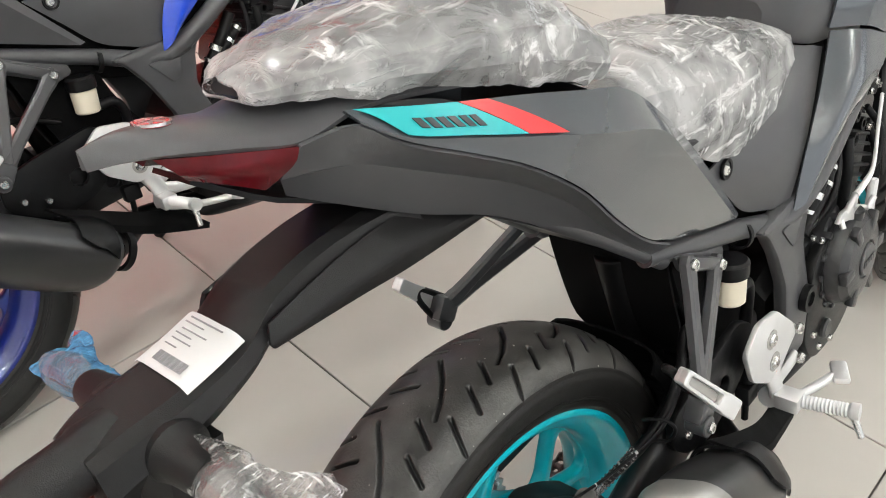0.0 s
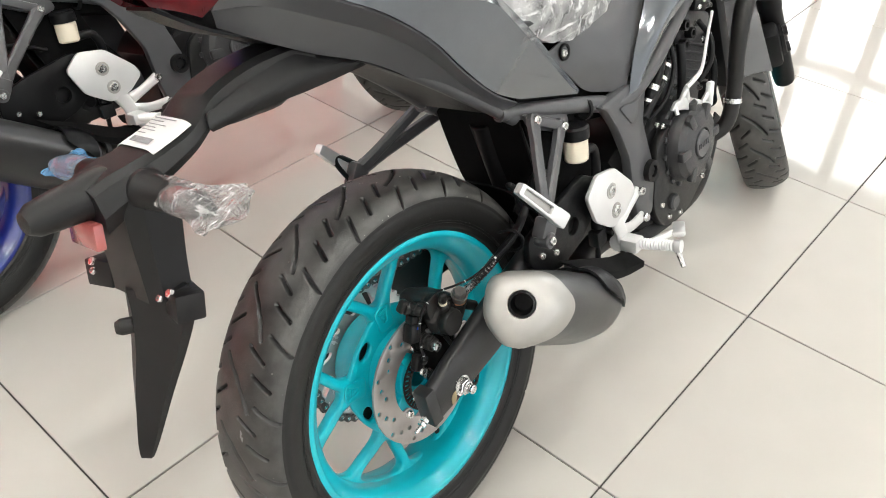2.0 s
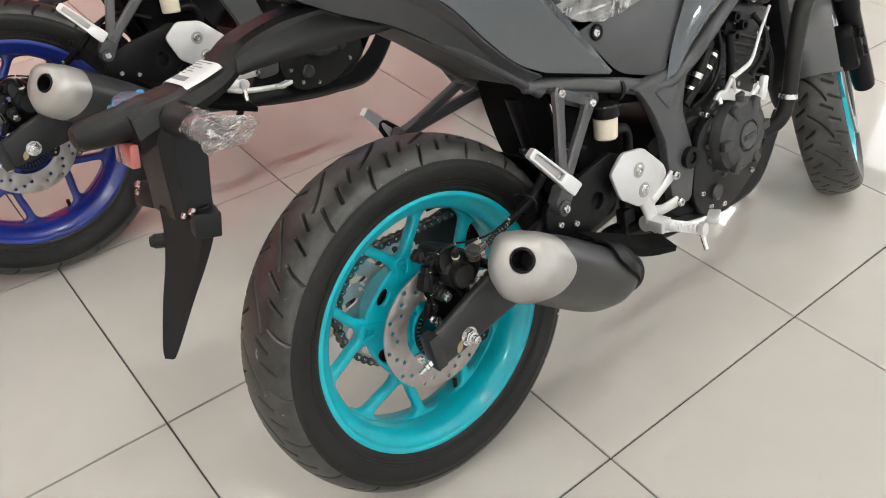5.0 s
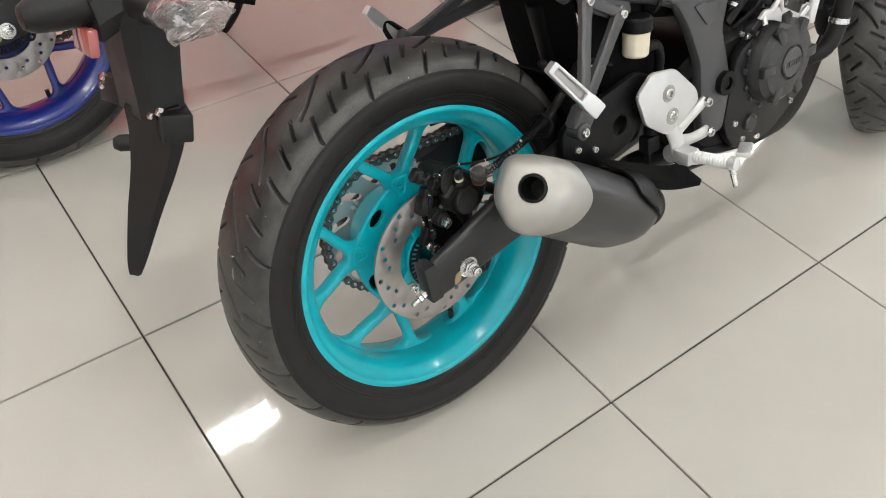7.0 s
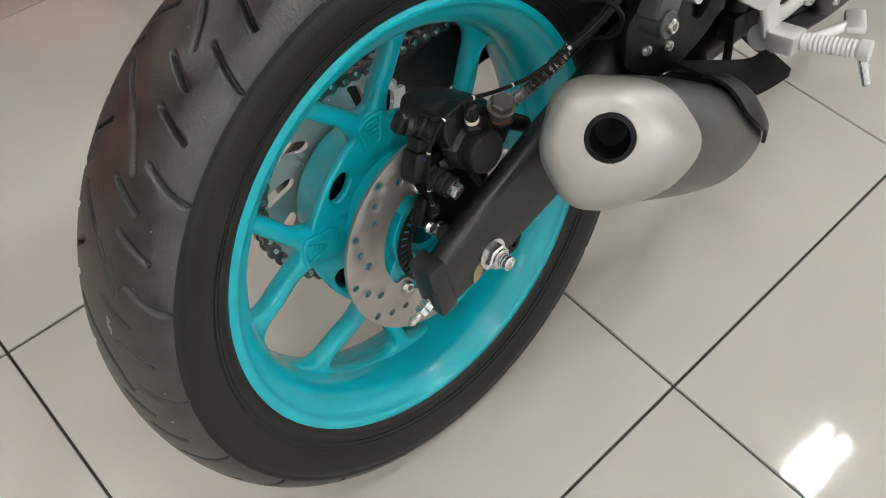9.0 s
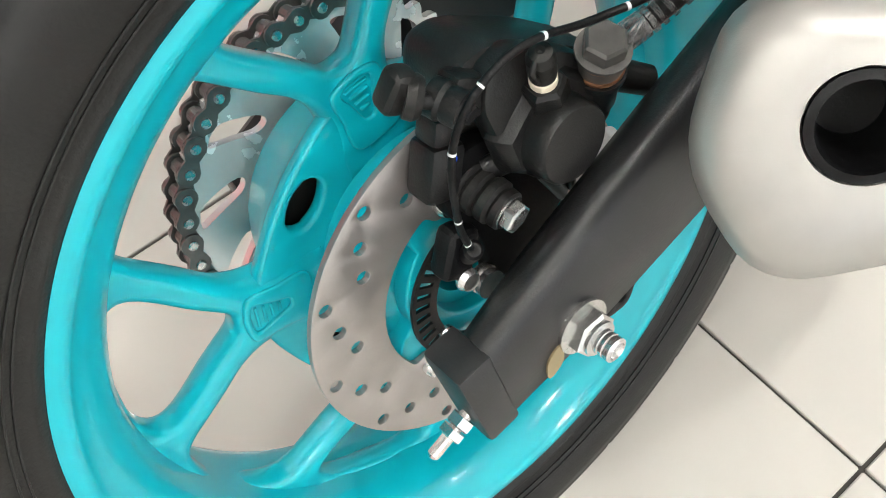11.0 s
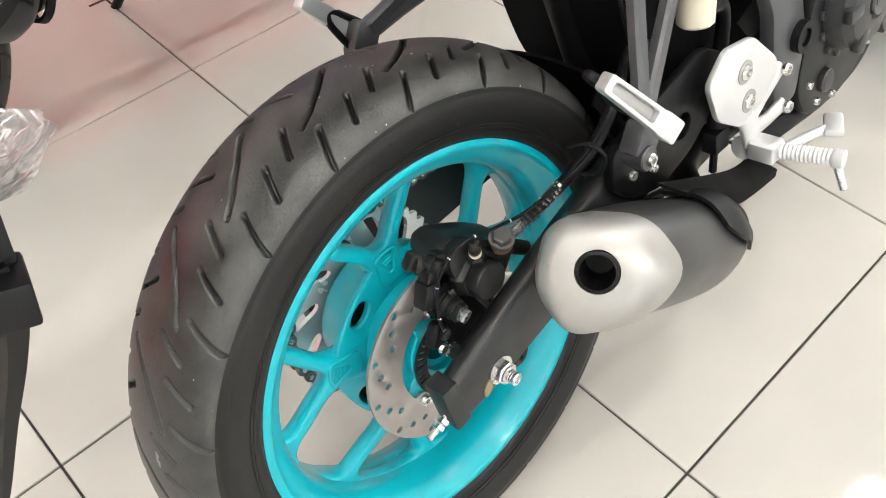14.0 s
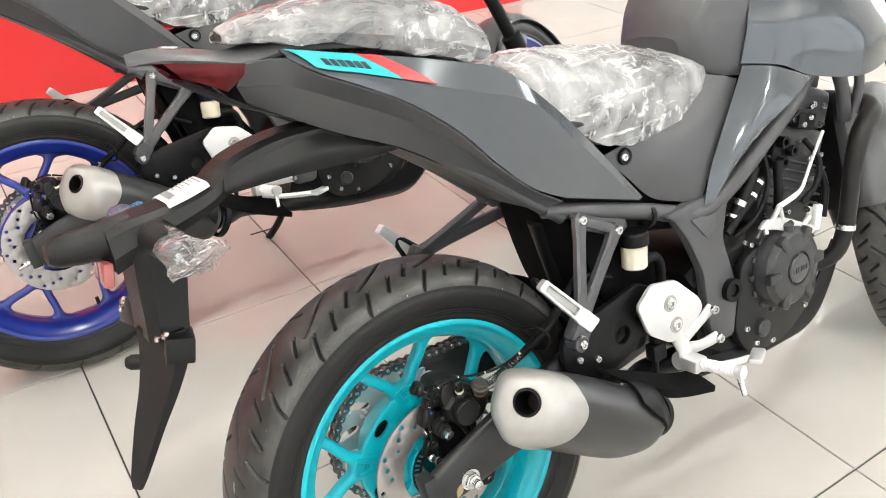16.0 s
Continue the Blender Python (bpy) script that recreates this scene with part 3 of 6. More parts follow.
def chain_links(parent, centre_r, r_big, c_big, r_small, c_small, y, mat):
    """Links of one shared mesh along a loop round two sprockets; each is an object of its own."""
    pitch = 0.01543
    (x0, z0), (x1, z1) = c_big, c_small
    L = math.hypot(x1 - x0, z1 - z0)
    base = math.atan2(z1 - z0, x1 - x0)
    off = math.acos((r_big - r_small) / L)
    pts = []
    a0, a1 = base + off, base - off + 2 * math.pi
    n = int(r_big * (a1 - a0) / 0.004)
    pts += [(x0 + r_big * math.cos(a0 + (a1 - a0) * k / n), z0 + r_big * math.sin(a0 + (a1 - a0) * k / n)) for k in range(n + 1)]
    b0, b1 = base - off, base + off
    n = 20
    pts += [(x1 + r_small * math.cos(b0 + (b1 - b0) * k / n), z1 + r_small * math.sin(b0 + (b1 - b0) * k / n)) for k in range(n + 1)]
    pts.append(pts[0])
    arr = np.array(pts)
    s = np.concatenate([[0], np.cumsum(np.hypot(*np.diff(arr, axis=0).T))])
    count = int(s[-1] / pitch)
    q = np.linspace(0, s[-1], count + 1)
    X, Z = np.interp(q, s, arr[:, 0]), np.interp(q, s, arr[:, 1])
    meshes = []
    for wide in (0.0085, 0.0062):
        bm = bmesh.new()
        lobe = []
        for cx, t0 in ((pitch / 2, -125), (-pitch / 2, 55)):
            lobe += [(cx + 0.0070 * math.cos(radians(t0 + 25 * j)), 0.0070 * math.sin(radians(t0 + 25 * j))) for j in range(11)]
            lobe.append((0, 0.0042 if cx > 0 else -0.0042))
        for sg in (1, -1):
            plate(bm, lobe, Matrix.Translation((0, sg * wide + 0.0009, 0)) @ side(0), 0.0018, bev=0)
        for px in (-pitch / 2, pitch / 2):
            cyl(bm, (px, -0.0050, 0), (px, 0.0050, 0), 0.0050, n=10, bev=0.0004)
        plates = len(bm.faces)
        for px in (-pitch / 2, pitch / 2):
            cyl(bm, (px, -wide - 0.0026, 0), (px, wide + 0.0026, 0), 0.0032, n=10, bev=0.0006)
        bm.faces.ensure_lookup_table()
        for f in bm.faces[plates:]:
            f.material_index = 1
        meshes.append(finish(bm, "chain_link", mat))
        meshes[-1].materials.append(STEEL)
    for k in range(count):
        ob = new("chain_link", meshes[k % 2])
        ob.parent = parent
        a = math.atan2(Z[k + 1] - Z[k], X[k + 1] - X[k])
        ob.matrix_basis = Matrix.Translation(((X[k] + X[k + 1]) / 2, y, (Z[k] + Z[k + 1]) / 2)) @ Matrix.Rotation(-a, 4, "Y")


def crumple(bm, amount, scale, seed):
    """Pushes a film about in sharp folds."""
    bm.normal_update()
    for v in bm.verts:
        p = v.co * scale + Vector((seed, seed * 2.3, 0))
        f = 1 - abs(noise.noise(p)) * 2.4
        g = noise.noise(p * 2.7)
        v.co += v.normal * (amount * (f * 0.8 + g * 0.5))




def hexnut(bm, p, d, r, h):
    lathe(bm, [(0, 0), (r, 0), (r, h * 0.85), (r * 0.85, h), (0, h)], p, d, 6)


def bolts(parent, places, mat, r=0.007, h=0.006, name="bolt"):
    for p, d in places:
        bm = bmesh.new()
        bolt(bm, p, d, r, h)
        part(name, bm, mat, parent)


RIGHT = (0, -1, 0)


def swingarm(root):
    arm = None
    for s in (-1, 1):
        bm = bmesh.new()
        # box-section arm: rear end, axle, mid, pivot
        secs = []
        for x, zc, h, yi, yo in ((-0.044, 0.3100, 0.062, 0.099, 0.127), (0.0, 0.3225, 0.073, 0.097, 0.1275), (0.10, 0.3485, 0.089, 0.094, 0.125), (0.22, 0.371, 0.096, 0.084, 0.116), (0.33, 0.380, 0.097, 0.064, 0.103), (0.44, 0.381, 0.087, 0.050, 0.091), (0.52, 0.374, 0.060, 0.050, 0.085)):
            e, f = 0.007, 0.010
            t = 0.10
            quad = [(yi + e, zc + h / 2 - 0.008), (yo - f, zc + h / 2), (yo - 0.003, zc + h / 2 - 0.003), (yo, zc + h / 2 - 0.010), (yo, zc - h / 2 + 0.008), (yo - 0.005, zc - h / 2), (yi + e, zc - h / 2), (yi, zc - h / 2 + e), (yi, zc + h / 2 - 0.008 - e)]
            secs.append([Vector((x - t * (zz - zc), s * yy, zz)) for yy, zz in quad])
        loft(bm, secs)
        if s < 0:
            ring(bm, (0.385, -0.068, 0.374), RIGHT, 0.021, 0.012, 0.034, 24)
        ob = part("swingarm", bm, ARMPAINT, root, "satin black swingarm", angle=55) if arm is None else part("arm", bm, ARMPAINT, arm)
        arm = arm or ob
        bm = bmesh.new()
        box(bm, (-0.053, s * 0.1130, 0.3085), (0.021, 0.0286, 0.0610), (0, -6, 0), 0.003)
        part("end_cap", bm, ARMPAINT, arm)
        bm = bmesh.new()
        cyl(bm, (-0.058, s * 0.113, 0.2930), (-0.088, s * 0.113, 0.2825), 0.0034, n=12)
        hexnut(bm, (-0.0635, s * 0.113, 0.2910), (-0.944, 0, -0.33), 0.0072, 0.006)
        hexnut(bm, (-0.0705, s * 0.113, 0.2886), (-0.944, 0, -0.33), 0.0072, 0.005)
        part("adjuster", bm, STEEL, arm, "zinc chain adjuster bolt")
        bm = bmesh.new()
        p = Vector((0.007, s * 0.1275, 0.309))
        d = Vector((0, s, 0))
        lathe(bm, [(0, 0), (0.0160, 0), (0.0160, 0.0025), (0, 0.0025)], p, d, 28)
        hexnut(bm, p + d * 0.0025, d, 0.0130, 0.009)
        lathe(bm, [(0.0098, 0.0), (0.0098, 0.003), (0.0070, 0.004), (0.0070, 0.006), (0.0064, 0.0065), (0.0070, 0.007), (0.0070, 0.009), (0.0064, 0.0095), (0.0070, 0.010), (0.0070, 0.013), (0.005, 0.014), (0.004, 0.011), (0, 0.011)], p + d * 0.0105, d, 20)
        part("axle_nut", bm, STEEL, arm, "zinc axle nut on its washer")
        bm = bmesh.new()
        plate(bm, round_poly([(-0.020, 0.288), (-0.007, 0.294), (-0.007, 0.310), (-0.018, 0.304)], 0.006), side(s * 0.1280 + (0.001 if s < 0 else 0.002)), 0.0015, bev=0)
        part("axle_slot", bm, BRASS, arm, "worn axle slot showing bright metal")
    bm = bmesh.new()
    cyl(bm, (0.46, -0.085, 0.375), (0.46, 0.085, 0.375), 0.034)
    box(bm, (0.36, 0, 0.375), (0.12, 0.12, 0.05), (0, -8, 0), 0.01)
    part("cross_tube", bm, SATIN, arm)
    bm = bmesh.new()
    plate(bm, round_poly([(0.032, 0.277), (0.050, 0.275), (0.060, 0.292), (0.050, 0.306), (0.034, 0.300)], 0.006), side(-0.114), 0.004, [circle_pts((0.046, 0.284), 0.003, 8), circle_pts((0.049, 0.293), 0.003, 8)])
    part("lug", bm, SATIN, arm)
    # drive-side guard over the chain
    bm = bmesh.new()
    skin(bm, [[(0.13, 0.064, 0.452), (0.21, 0.064, 0.449), (0.30, 0.064, 0.44)], [(0.13, 0.100, 0.450), (0.21, 0.100, 0.446), (0.30, 0.100, 0.437)], [(0.13, 0.104, 0.420), (0.21, 0.104, 0.415), (0.30, 0.104, 0.405)]], 20, 8, 0.003)
    part("chain_guard", bm, BLACK, root)
    return arm


def caliper(root):
    # bridge over the disc
    bm = bmesh.new()
    plate(bm, round_poly([(0.000, 0.436), (0.006, 0.449), (0.022, 0.450), (0.060, 0.428), (0.092, 0.402), (0.098, 0.386), (0.085, 0.372), (0.050, 0.380), (0.018, 0.402), (0.002, 0.424)], 0.012, 5), side(-0.036), 0.044, bev=0.007)
    cal = part("brake_caliper", bm, CALIPER, root, "black cast rear brake caliper", angle=40)
    # outer half with the piston
    bm = bmesh.new()
    plate(bm, round_poly([(0.004, 0.430), (0.010, 0.445), (0.030, 0.447), (0.060, 0.426), (0.080, 0.404), (0.080, 0.380), (0.058, 0.364), (0.030, 0.368), (0.012, 0.390)], 0.007, 4), side(-0.074), 0.017, bev=0.004)
    smooth_loft(bm, [[Vector((0.037 + r * 1.25 * math.cos(a) * (1.15 if math.sin(a) > 0.2 else 1.0), y, 0.3985 + r * math.sin(a) * (1.25 if math.sin(a) > 0.2 else 1.0))) for a in (2 * math.pi * k / 8 + 0.35 for k in range(8))] for y, r in ((-0.084, 0.0245), (-0.090, 0.0235), (-0.0955, 0.0195))], 2)
    part("outer_half", bm, CALIPER, cal, angle=35)
    bm = bmesh.new()
    lathe(bm, [(0, 0), (0.0230, 0), (0.0215, 0.008), (0.0205, 0.018), (0.0203, 0.0225), (0.0188, 0.0245), (0, 0.0247)], (0.0362, -0.084, 0.3972), RIGHT, 48)
    part("piston_housing", bm, CALIPER, cal, angle=35)
    for p, q, w in (((0.006, -0.078, 0.388), (0.024, -0.090, 0.394), 0.007), ((0.030, -0.088, 0.374), (0.044, -0.084, 0.346), 0.004), ((0.050, -0.086, 0.372), (0.052, -0.082, 0.344), 0.004)):
        bm = bmesh.new()
        tube(bm, [p, (Vector(p) + Vector(q)) / 2, q], w, 10, 3, 0.7)
        part("rib", bm, CALIPER, cal)
    bm = bmesh.new()
    smooth_loft(bm, [[Vector((0.0600 + r * math.cos(a) * (1 + 0.25 * math.sin(3 * a)), y, 0.3880 + r * 1.3 * math.sin(a))) for a in (2 * math.pi * k / 9 for k in range(9))] for y, r in ((-0.084, 0.0075), (-0.092, 0.0065), (-0.0945, 0.0035))], 2)
    part("paint_mark", bm, PAPER, cal, "dab of white marking paint")
    # nipple on its six-sided boss
    up = Vector((-0.22, -0.32, 0.92)).normalized()
    base = Vector((0.0335, -0.0965, 0.4300))
    bm = bmesh.new()
    cyl(bm, base - up * 0.024, base, 0.0125, 0.0105, n=6, bev=0.002)
    part("nipple_boss", bm, CALIPER, cal, angle=20)
    bm = bmesh.new()
    lathe(bm, [(0, 0), (0.0064, 0), (0.0064, 0.004), (0.0050, 0.0055), (0, 0.0055)], base, up, 20)
    part("bleed_nipple", bm, RESERVOIR, cal, "zinc bleed nipple")
    bm = bmesh.new()
    lathe(bm, [(0, 0.005), (0.0060, 0.005), (0.0066, 0.009), (0.0062, 0.014), (0.0066, 0.018), (0.0050, 0.0225), (0.0022, 0.0240), (0, 0.0240)], base, up, 24)
    tube(bm, [base + up * 0.006 + Vector((-0.005, -0.003, 0)), base + up * 0.016 + Vector((-0.008, -0.003, 0)), base + up * 0.023], 0.0014, 6)
    part("bleed_cap", bm, RUBBER, cal, "black rubber bleed cap")
    # upper slide pin between two boots
    bm = bmesh.new()
    box(bm, (-0.0240, -0.075, 0.4535), (0.014, 0.014, 0.021), (18, 30, 0), 0.005, 3)
    lathe(bm, [(0, 0), (0.0095, 0), (0.0100, 0.004), (0.0085, 0.007), (0, 0.007)], (-0.0225, -0.078, 0.451), (0.72, -0.55, -0.42), 20)
    part("slide_boot", bm, RUBBER, cal, "black rubber slide boot")
    bm = bmesh.new()
    cyl(bm, (-0.022, -0.080, 0.450), (-0.008, -0.088, 0.441), 0.0036, n=16)
    part("slide_pin", bm, SATIN, cal)
    bm = bmesh.new()
    lathe(bm, [(0, -0.010), (0.0088, -0.010), (0.0092, -0.004), (0.0080, -0.002), (0.0086, 0.000), (0.0086, 0.006), (0.0055, 0.008), (0, 0.008)], (-0.008, -0.087, 0.4405), (0.30, -0.90, -0.30), 24)
    box(bm, (0.002, -0.080, 0.437), (0.020, 0.016, 0.020), (0, 30, 0), 0.004)
    part("slide_eye", bm, CALIPER, cal)
    bm = bmesh.new()
    cyl(bm, (-0.0055, -0.094, 0.4380), (-0.0050, -0.0965, 0.4372), 0.0048, n=6, bev=0.0008)
    part("slide_bolt", bm, SATIN, cal)
    # pad holder beside the disc
    bm = bmesh.new()
    box(bm, (-0.0135, -0.068, 0.3985), (0.020, 0.020, 0.030), (0, 22, 0), 0.004)
    box(bm, (-0.0070, -0.068, 0.4180), (0.014, 0.016, 0.014), (0, 22, 0), 0.003)
    part("pad_holder", bm, CALIPER, cal)
    bm = bmesh.new()
    lathe(bm, [(0, 0), (0.0022, 0), (0.0018, 0.0008), (0, 0.001)], (-0.009, -0.0785, 0.4065), RIGHT, 12)
    part("paint_dot", bm, BLUE_BODY, cal, "blue paint dot")
    # lower pin in its ribbed boot
    d = Vector((0.10, -0.955, -0.28)).normalized()
    bm = bmesh.new()
    lathe(bm, [(0, -0.006), (0.0135, -0.006), (0.0135, 0.003), (0.0112, 0.0045), (0.0128, 0.0065), (0.0128, 0.0105), (0.0105, 0.0120), (0.0118, 0.0140), (0.0118, 0.0185), (0.0098, 0.0200), (0.0106, 0.0215), (0.0104, 0.0250), (0.0070, 0.0262), (0, 0.0262)], (-0.001, -0.071, 0.3815), d, 32)
    part("pin_boot", bm, RUBBER, cal, "ribbed rubber pin boot")
    bm = bmesh.new()
    p = Vector((-0.001, -0.071, 0.3815)) + d * 0.0255
    lathe(bm, [(0.0088, 0), (0.0088, 0.0012)], p, d, 24)
    hexnut(bm, p + d * 0.001, d, 0.0082, 0.006)
    part("pin_bolt", bm, STEEL, cal, "zinc slide pin bolt")
    # hose union
    d = Vector((-0.12, -0.42, 0.90)).normalized()
    o = Vector((0.0725, -0.082, 0.3900))
    bm = bmesh.new()
    lathe(bm, [(0, 0), (0.0125, 0), (0.0115, 0.020), (0.0135, 0.022), (0.0135, 0.026), (0, 0.026)], o, d, 28)
    part("union", bm, CALIPER, cal)
    for h in (0.0265, 0.0365):
        bm = bmesh.new()
        ring(bm, o + d * h, d, 0.0122, 0.006, 0.0016, 28)
        part("washer", bm, COPPER, cal, "copper sealing washer")
    bm = bmesh.new()
    lathe(bm, [(0, 0.028), (0.0112, 0.028), (0.0112, 0.0365), (0, 0.0365)], o, d, 28)
    lathe(bm, [(0, 0.038), (0.0130, 0.038), (0.0130, 0.040), (0, 0.040)], o, d, 28)
    hexnut(bm, o + d * 0.040, d, 0.0105, 0.0085)
    part("banjo_bolt", bm, CHAINMETAL, cal, "dark zinc banjo bolt")
    bm = bmesh.new()
    cyl(bm, (0.088, -0.074, 0.390), (0.1115, -0.085, 0.3735), 0.0088, 0.0080, n=24, bev=0.002)
    part("plug", bm, RUBBER, cal)
    # carrier plate down to the axle
    bm = bmesh.new()
    plate(bm, round_poly([(-0.022, 0.404), (0.008, 0.404), (0.060, 0.380), (0.066, 0.352), (0.036, 0.318), (0.014, 0.298), (-0.006, 0.300), (-0.004, 0.330), (-0.006, 0.352), (-0.018, 0.372)], 0.008), side(-0.064), 0.013, bev=0.002)
    part("carrier", bm, INNER, cal)
    bm = bmesh.new()
    box(bm, (0.073, -0.088, 0.3615), (0.010, 0.008, 0.016), (10, 24, 0), 0.003, 3)
    part("tape_tag", bm, PAPER, cal, "scrap of white tape")
    # wheel speed sensor
    bm = bmesh.new()
    box(bm, (-0.0215, -0.0765, 0.3540), (0.020, 0.016, 0.030), (0, 28, 0), 0.006, 3)
    cyl(bm, (-0.0175, -0.082, 0.3530), (-0.0195, -0.092, 0.3640), 0.0062, 0.0050, n=18)
    sens = part("speed_sensor", bm, BLACK, cal, "black wheel speed sensor")
    bm = bmesh.new()
    lathe(bm, [(0, 0), (0.0064, 0), (0.0066, 0.002), (0.0050, 0.0050), (0.0020, 0.0062), (0, 0.0062)], (-0.0238, -0.0835, 0.3405), RIGHT, 20)
    part("dome_bolt", bm, STEEL, sens)
    bm = bmesh.new()
    lathe(bm, [(0, 0), (0.0085, 0), (0.0085, 0.003), (0.0070, 0.004), (0.0082, 0.0055), (0.0082, 0.009), (0, 0.009)], (-0.0125, -0.078, 0.3270), RIGHT, 24)
    part("collar", bm, STEEL, cal, "bright steel collar")
    # hose and sensor wire
    bm = bmesh.new()
    tube(bm, [(0.068, -0.098, 0.424), (0.0838, -0.101, 0.426), (0.0949, -0.105, 0.4302), (0.118, -0.118, 0.448), (0.145, -0.132, 0.470), (0.175, -0.140, 0.492), (0.215, -0.135, 0.52), (0.27, -0.11, 0.53), (0.34, -0.10, 0.50)], [0.0045, 0.0050, 0.0052, 0.0060, 0.0066, 0.0066, 0.0058, 0.005, 0.005], 12)
    hose = part("brake_hose", bm, BLACK, root, "black sleeved brake hose")
    run = smooth_path([(0.078, -0.100, 0.425), (0.0949, -0.105, 0.4302), (0.118, -0.118, 0.448), (0.132, -0.125, 0.460)], 5)
    for a, b in zip(run, run[1:]):
        bm = bmesh.new()
        ring(bm, a, b - a, 0.0068, 0.0050, 0.0028, 16)
        part("hose_coil", bm, THINFILM, hose, "clear coiled hose guard")
    wire = [(-0.0178, -0.088, 0.3582), (-0.0235, -0.094, 0.3760), (-0.0252, -0.096, 0.3936), (-0.0215, -0.100, 0.4302), (-0.0072, -0.105, 0.4540), (0.0191, -0.107, 0.4614), (0.058, -0.107, 0.4503), (0.098, -0.116, 0.450), (0.150, -0.142, 0.482), (0.20, -0.142, 0.510)]
    bm = bmesh.new()
    tube(bm, wire, 0.0018, 8)
    lead = part("sensor_wire", bm, BLACK, root, "black sensor wire with white dashes")
    run = smooth_path(wire, 8)
    for k in range(6, len(run) - 12, 9):
        bm = bmesh.new()
        tube(bm, [run[k], run[k].lerp(run[k + 1], 0.35)], 0.0019, 6, 2)
        part("dash", bm, PAPER, lead)
    bm = bmesh.new()
    tube(bm, [(0.150, -0.128, 0.462), (0.158, -0.150, 0.466), (0.160, -0.158, 0.486), (0.150, -0.148, 0.502), (0.143, -0.128, 0.497)], 0.0022, 6)
    part("hose_clip", bm, BLACK, root)


def silencer(root):
    A = Vector((0.063, -0.222, 0.447))
    axis = Vector((0.84, 0.17, -0.52)).normalized()
    up = Vector((0.46, 0.12, 0.88))
    up = (up - axis * up.dot(axis)).normalized()
    right = axis.cross(up).normalized()
    if right.y > 0:
        right = -right
    face = Vector((-0.70, -0.52, 0.49)).normalized()

    def section(c, scale, cut=0.0, w=1.0, drop=0.0):
        # rounded three-cornered outline
        pts = [(-0.054, 0.040), (0.014, 0.047), (0.054, 0.004), (0.034, -0.042), (-0.022, -0.072), (-0.060, -0.026)]
        out = []
        for p in round_poly([Vector((a * w, b, 0)) for a, b in pts], 0.024, 6):
            q = c + right * (p.x * scale) + up * (p.y * scale + drop)
            if cut:
                q = q - axis * (((q - c).dot(face)) / axis.dot(face)) * cut
            out.append(q)
        return out

    bm = bmesh.new()
    secs = [section(A + axis * 0.052, 0.985, 0.85), section(A + axis * 0.09, 1.03, 0.4), section(A + axis * 0.15, 1.06, drop=-0.003), section(A + axis * 0.235, 1.06, drop=-0.008), section(A + axis * 0.285, 1.00, drop=-0.006), section(A + axis * 0.305, 0.82)]
    smooth_loft(bm, secs, 5)
    can = part("silencer", bm, CAN, root, "short graphite exhaust silencer with satin end cap")
    bm = bmesh.new()
    outer = [section(A + axis * 0.056, 1.01, 0.85), section(A + axis * 0.035, 1.02, 0.95), section(A + axis * 0.012, 0.96, 1.0), section(A + axis * 0.002, 0.82, 1.0), section(A - axis * 0.003, 0.60, 1.0)]
    n = len(outer[0])
    cen = A - axis * 0.003
    fu = right - face * right.dot(face)
    fu.normalize()
    fv = face.cross(fu)
    base = outer[-1]
    for rr, back in ((0.0200, 0.0), (0.0190, 0.004), (0.0180, 0.012)):
        ringp = []
        for p in base:
            d = p - cen
            ang = math.atan2(d.dot(fv), d.dot(fu))
            ringp.append(cen + (fu * math.cos(ang) + fv * math.sin(ang)) * rr - face * back)
        outer.append(ringp)
    loft(bm, outer, caps=False)
    part("end_cap", bm, CAPMETAL, can, "satin silver end cap", angle=60)
    bm = bmesh.new()
    lathe(bm, [(0.0190, -0.012), (0.0190, 0.001), (0.0158, 0.002), (0.0148, -0.004), (0.0130, -0.05), (0, -0.05)], cen, face, 36)
    part("outlet", bm, SATIN, can, "black outlet tube")
    # plastic shield over the front of the can
    bm = bmesh.new()
    arc = []
    for t, sc, k0, k1 in ((0.225, 1.09, 30, 165), (0.245, 1.14, 14, 168), (0.268, 1.16, 2, 170), (0.290, 1.10, -8, 172)):
        c = A + axis * t
        row = []
        for j in range(9):
            ang = radians(k0 + (k1 - k0) * j / 8)
            want = right * math.cos(ang) + up * math.sin(ang)
            row.append(max(section(c, sc), key=lambda p: (p - c).normalized().dot(want)))
        arc.append(row)
    skin(bm, arc, 24, 14, 0.004)
    part("heat_shield", bm, BLACK, can, "black plastic heat shield")
    bm = bmesh.new()
    e = A + axis * 0.30
    tube(bm, [e, e + Vector((0.04, 0.045, -0.012)), (0.42, -0.06, 0.270), (0.52, -0.03, 0.245), (0.66, -0.02, 0.225), (0.86, -0.02, 0.230)], [0.030, 0.026, 0.024, 0.024, 0.024, 0.024], 18)
    part("exhaust_pipe", bm, SATIN, can)
    bm = bmesh.new()
    ring(bm, e + axis * 0.020, axis, 0.037, 0.030, 0.012, 40)
    part("clamp", bm, SATIN, can)


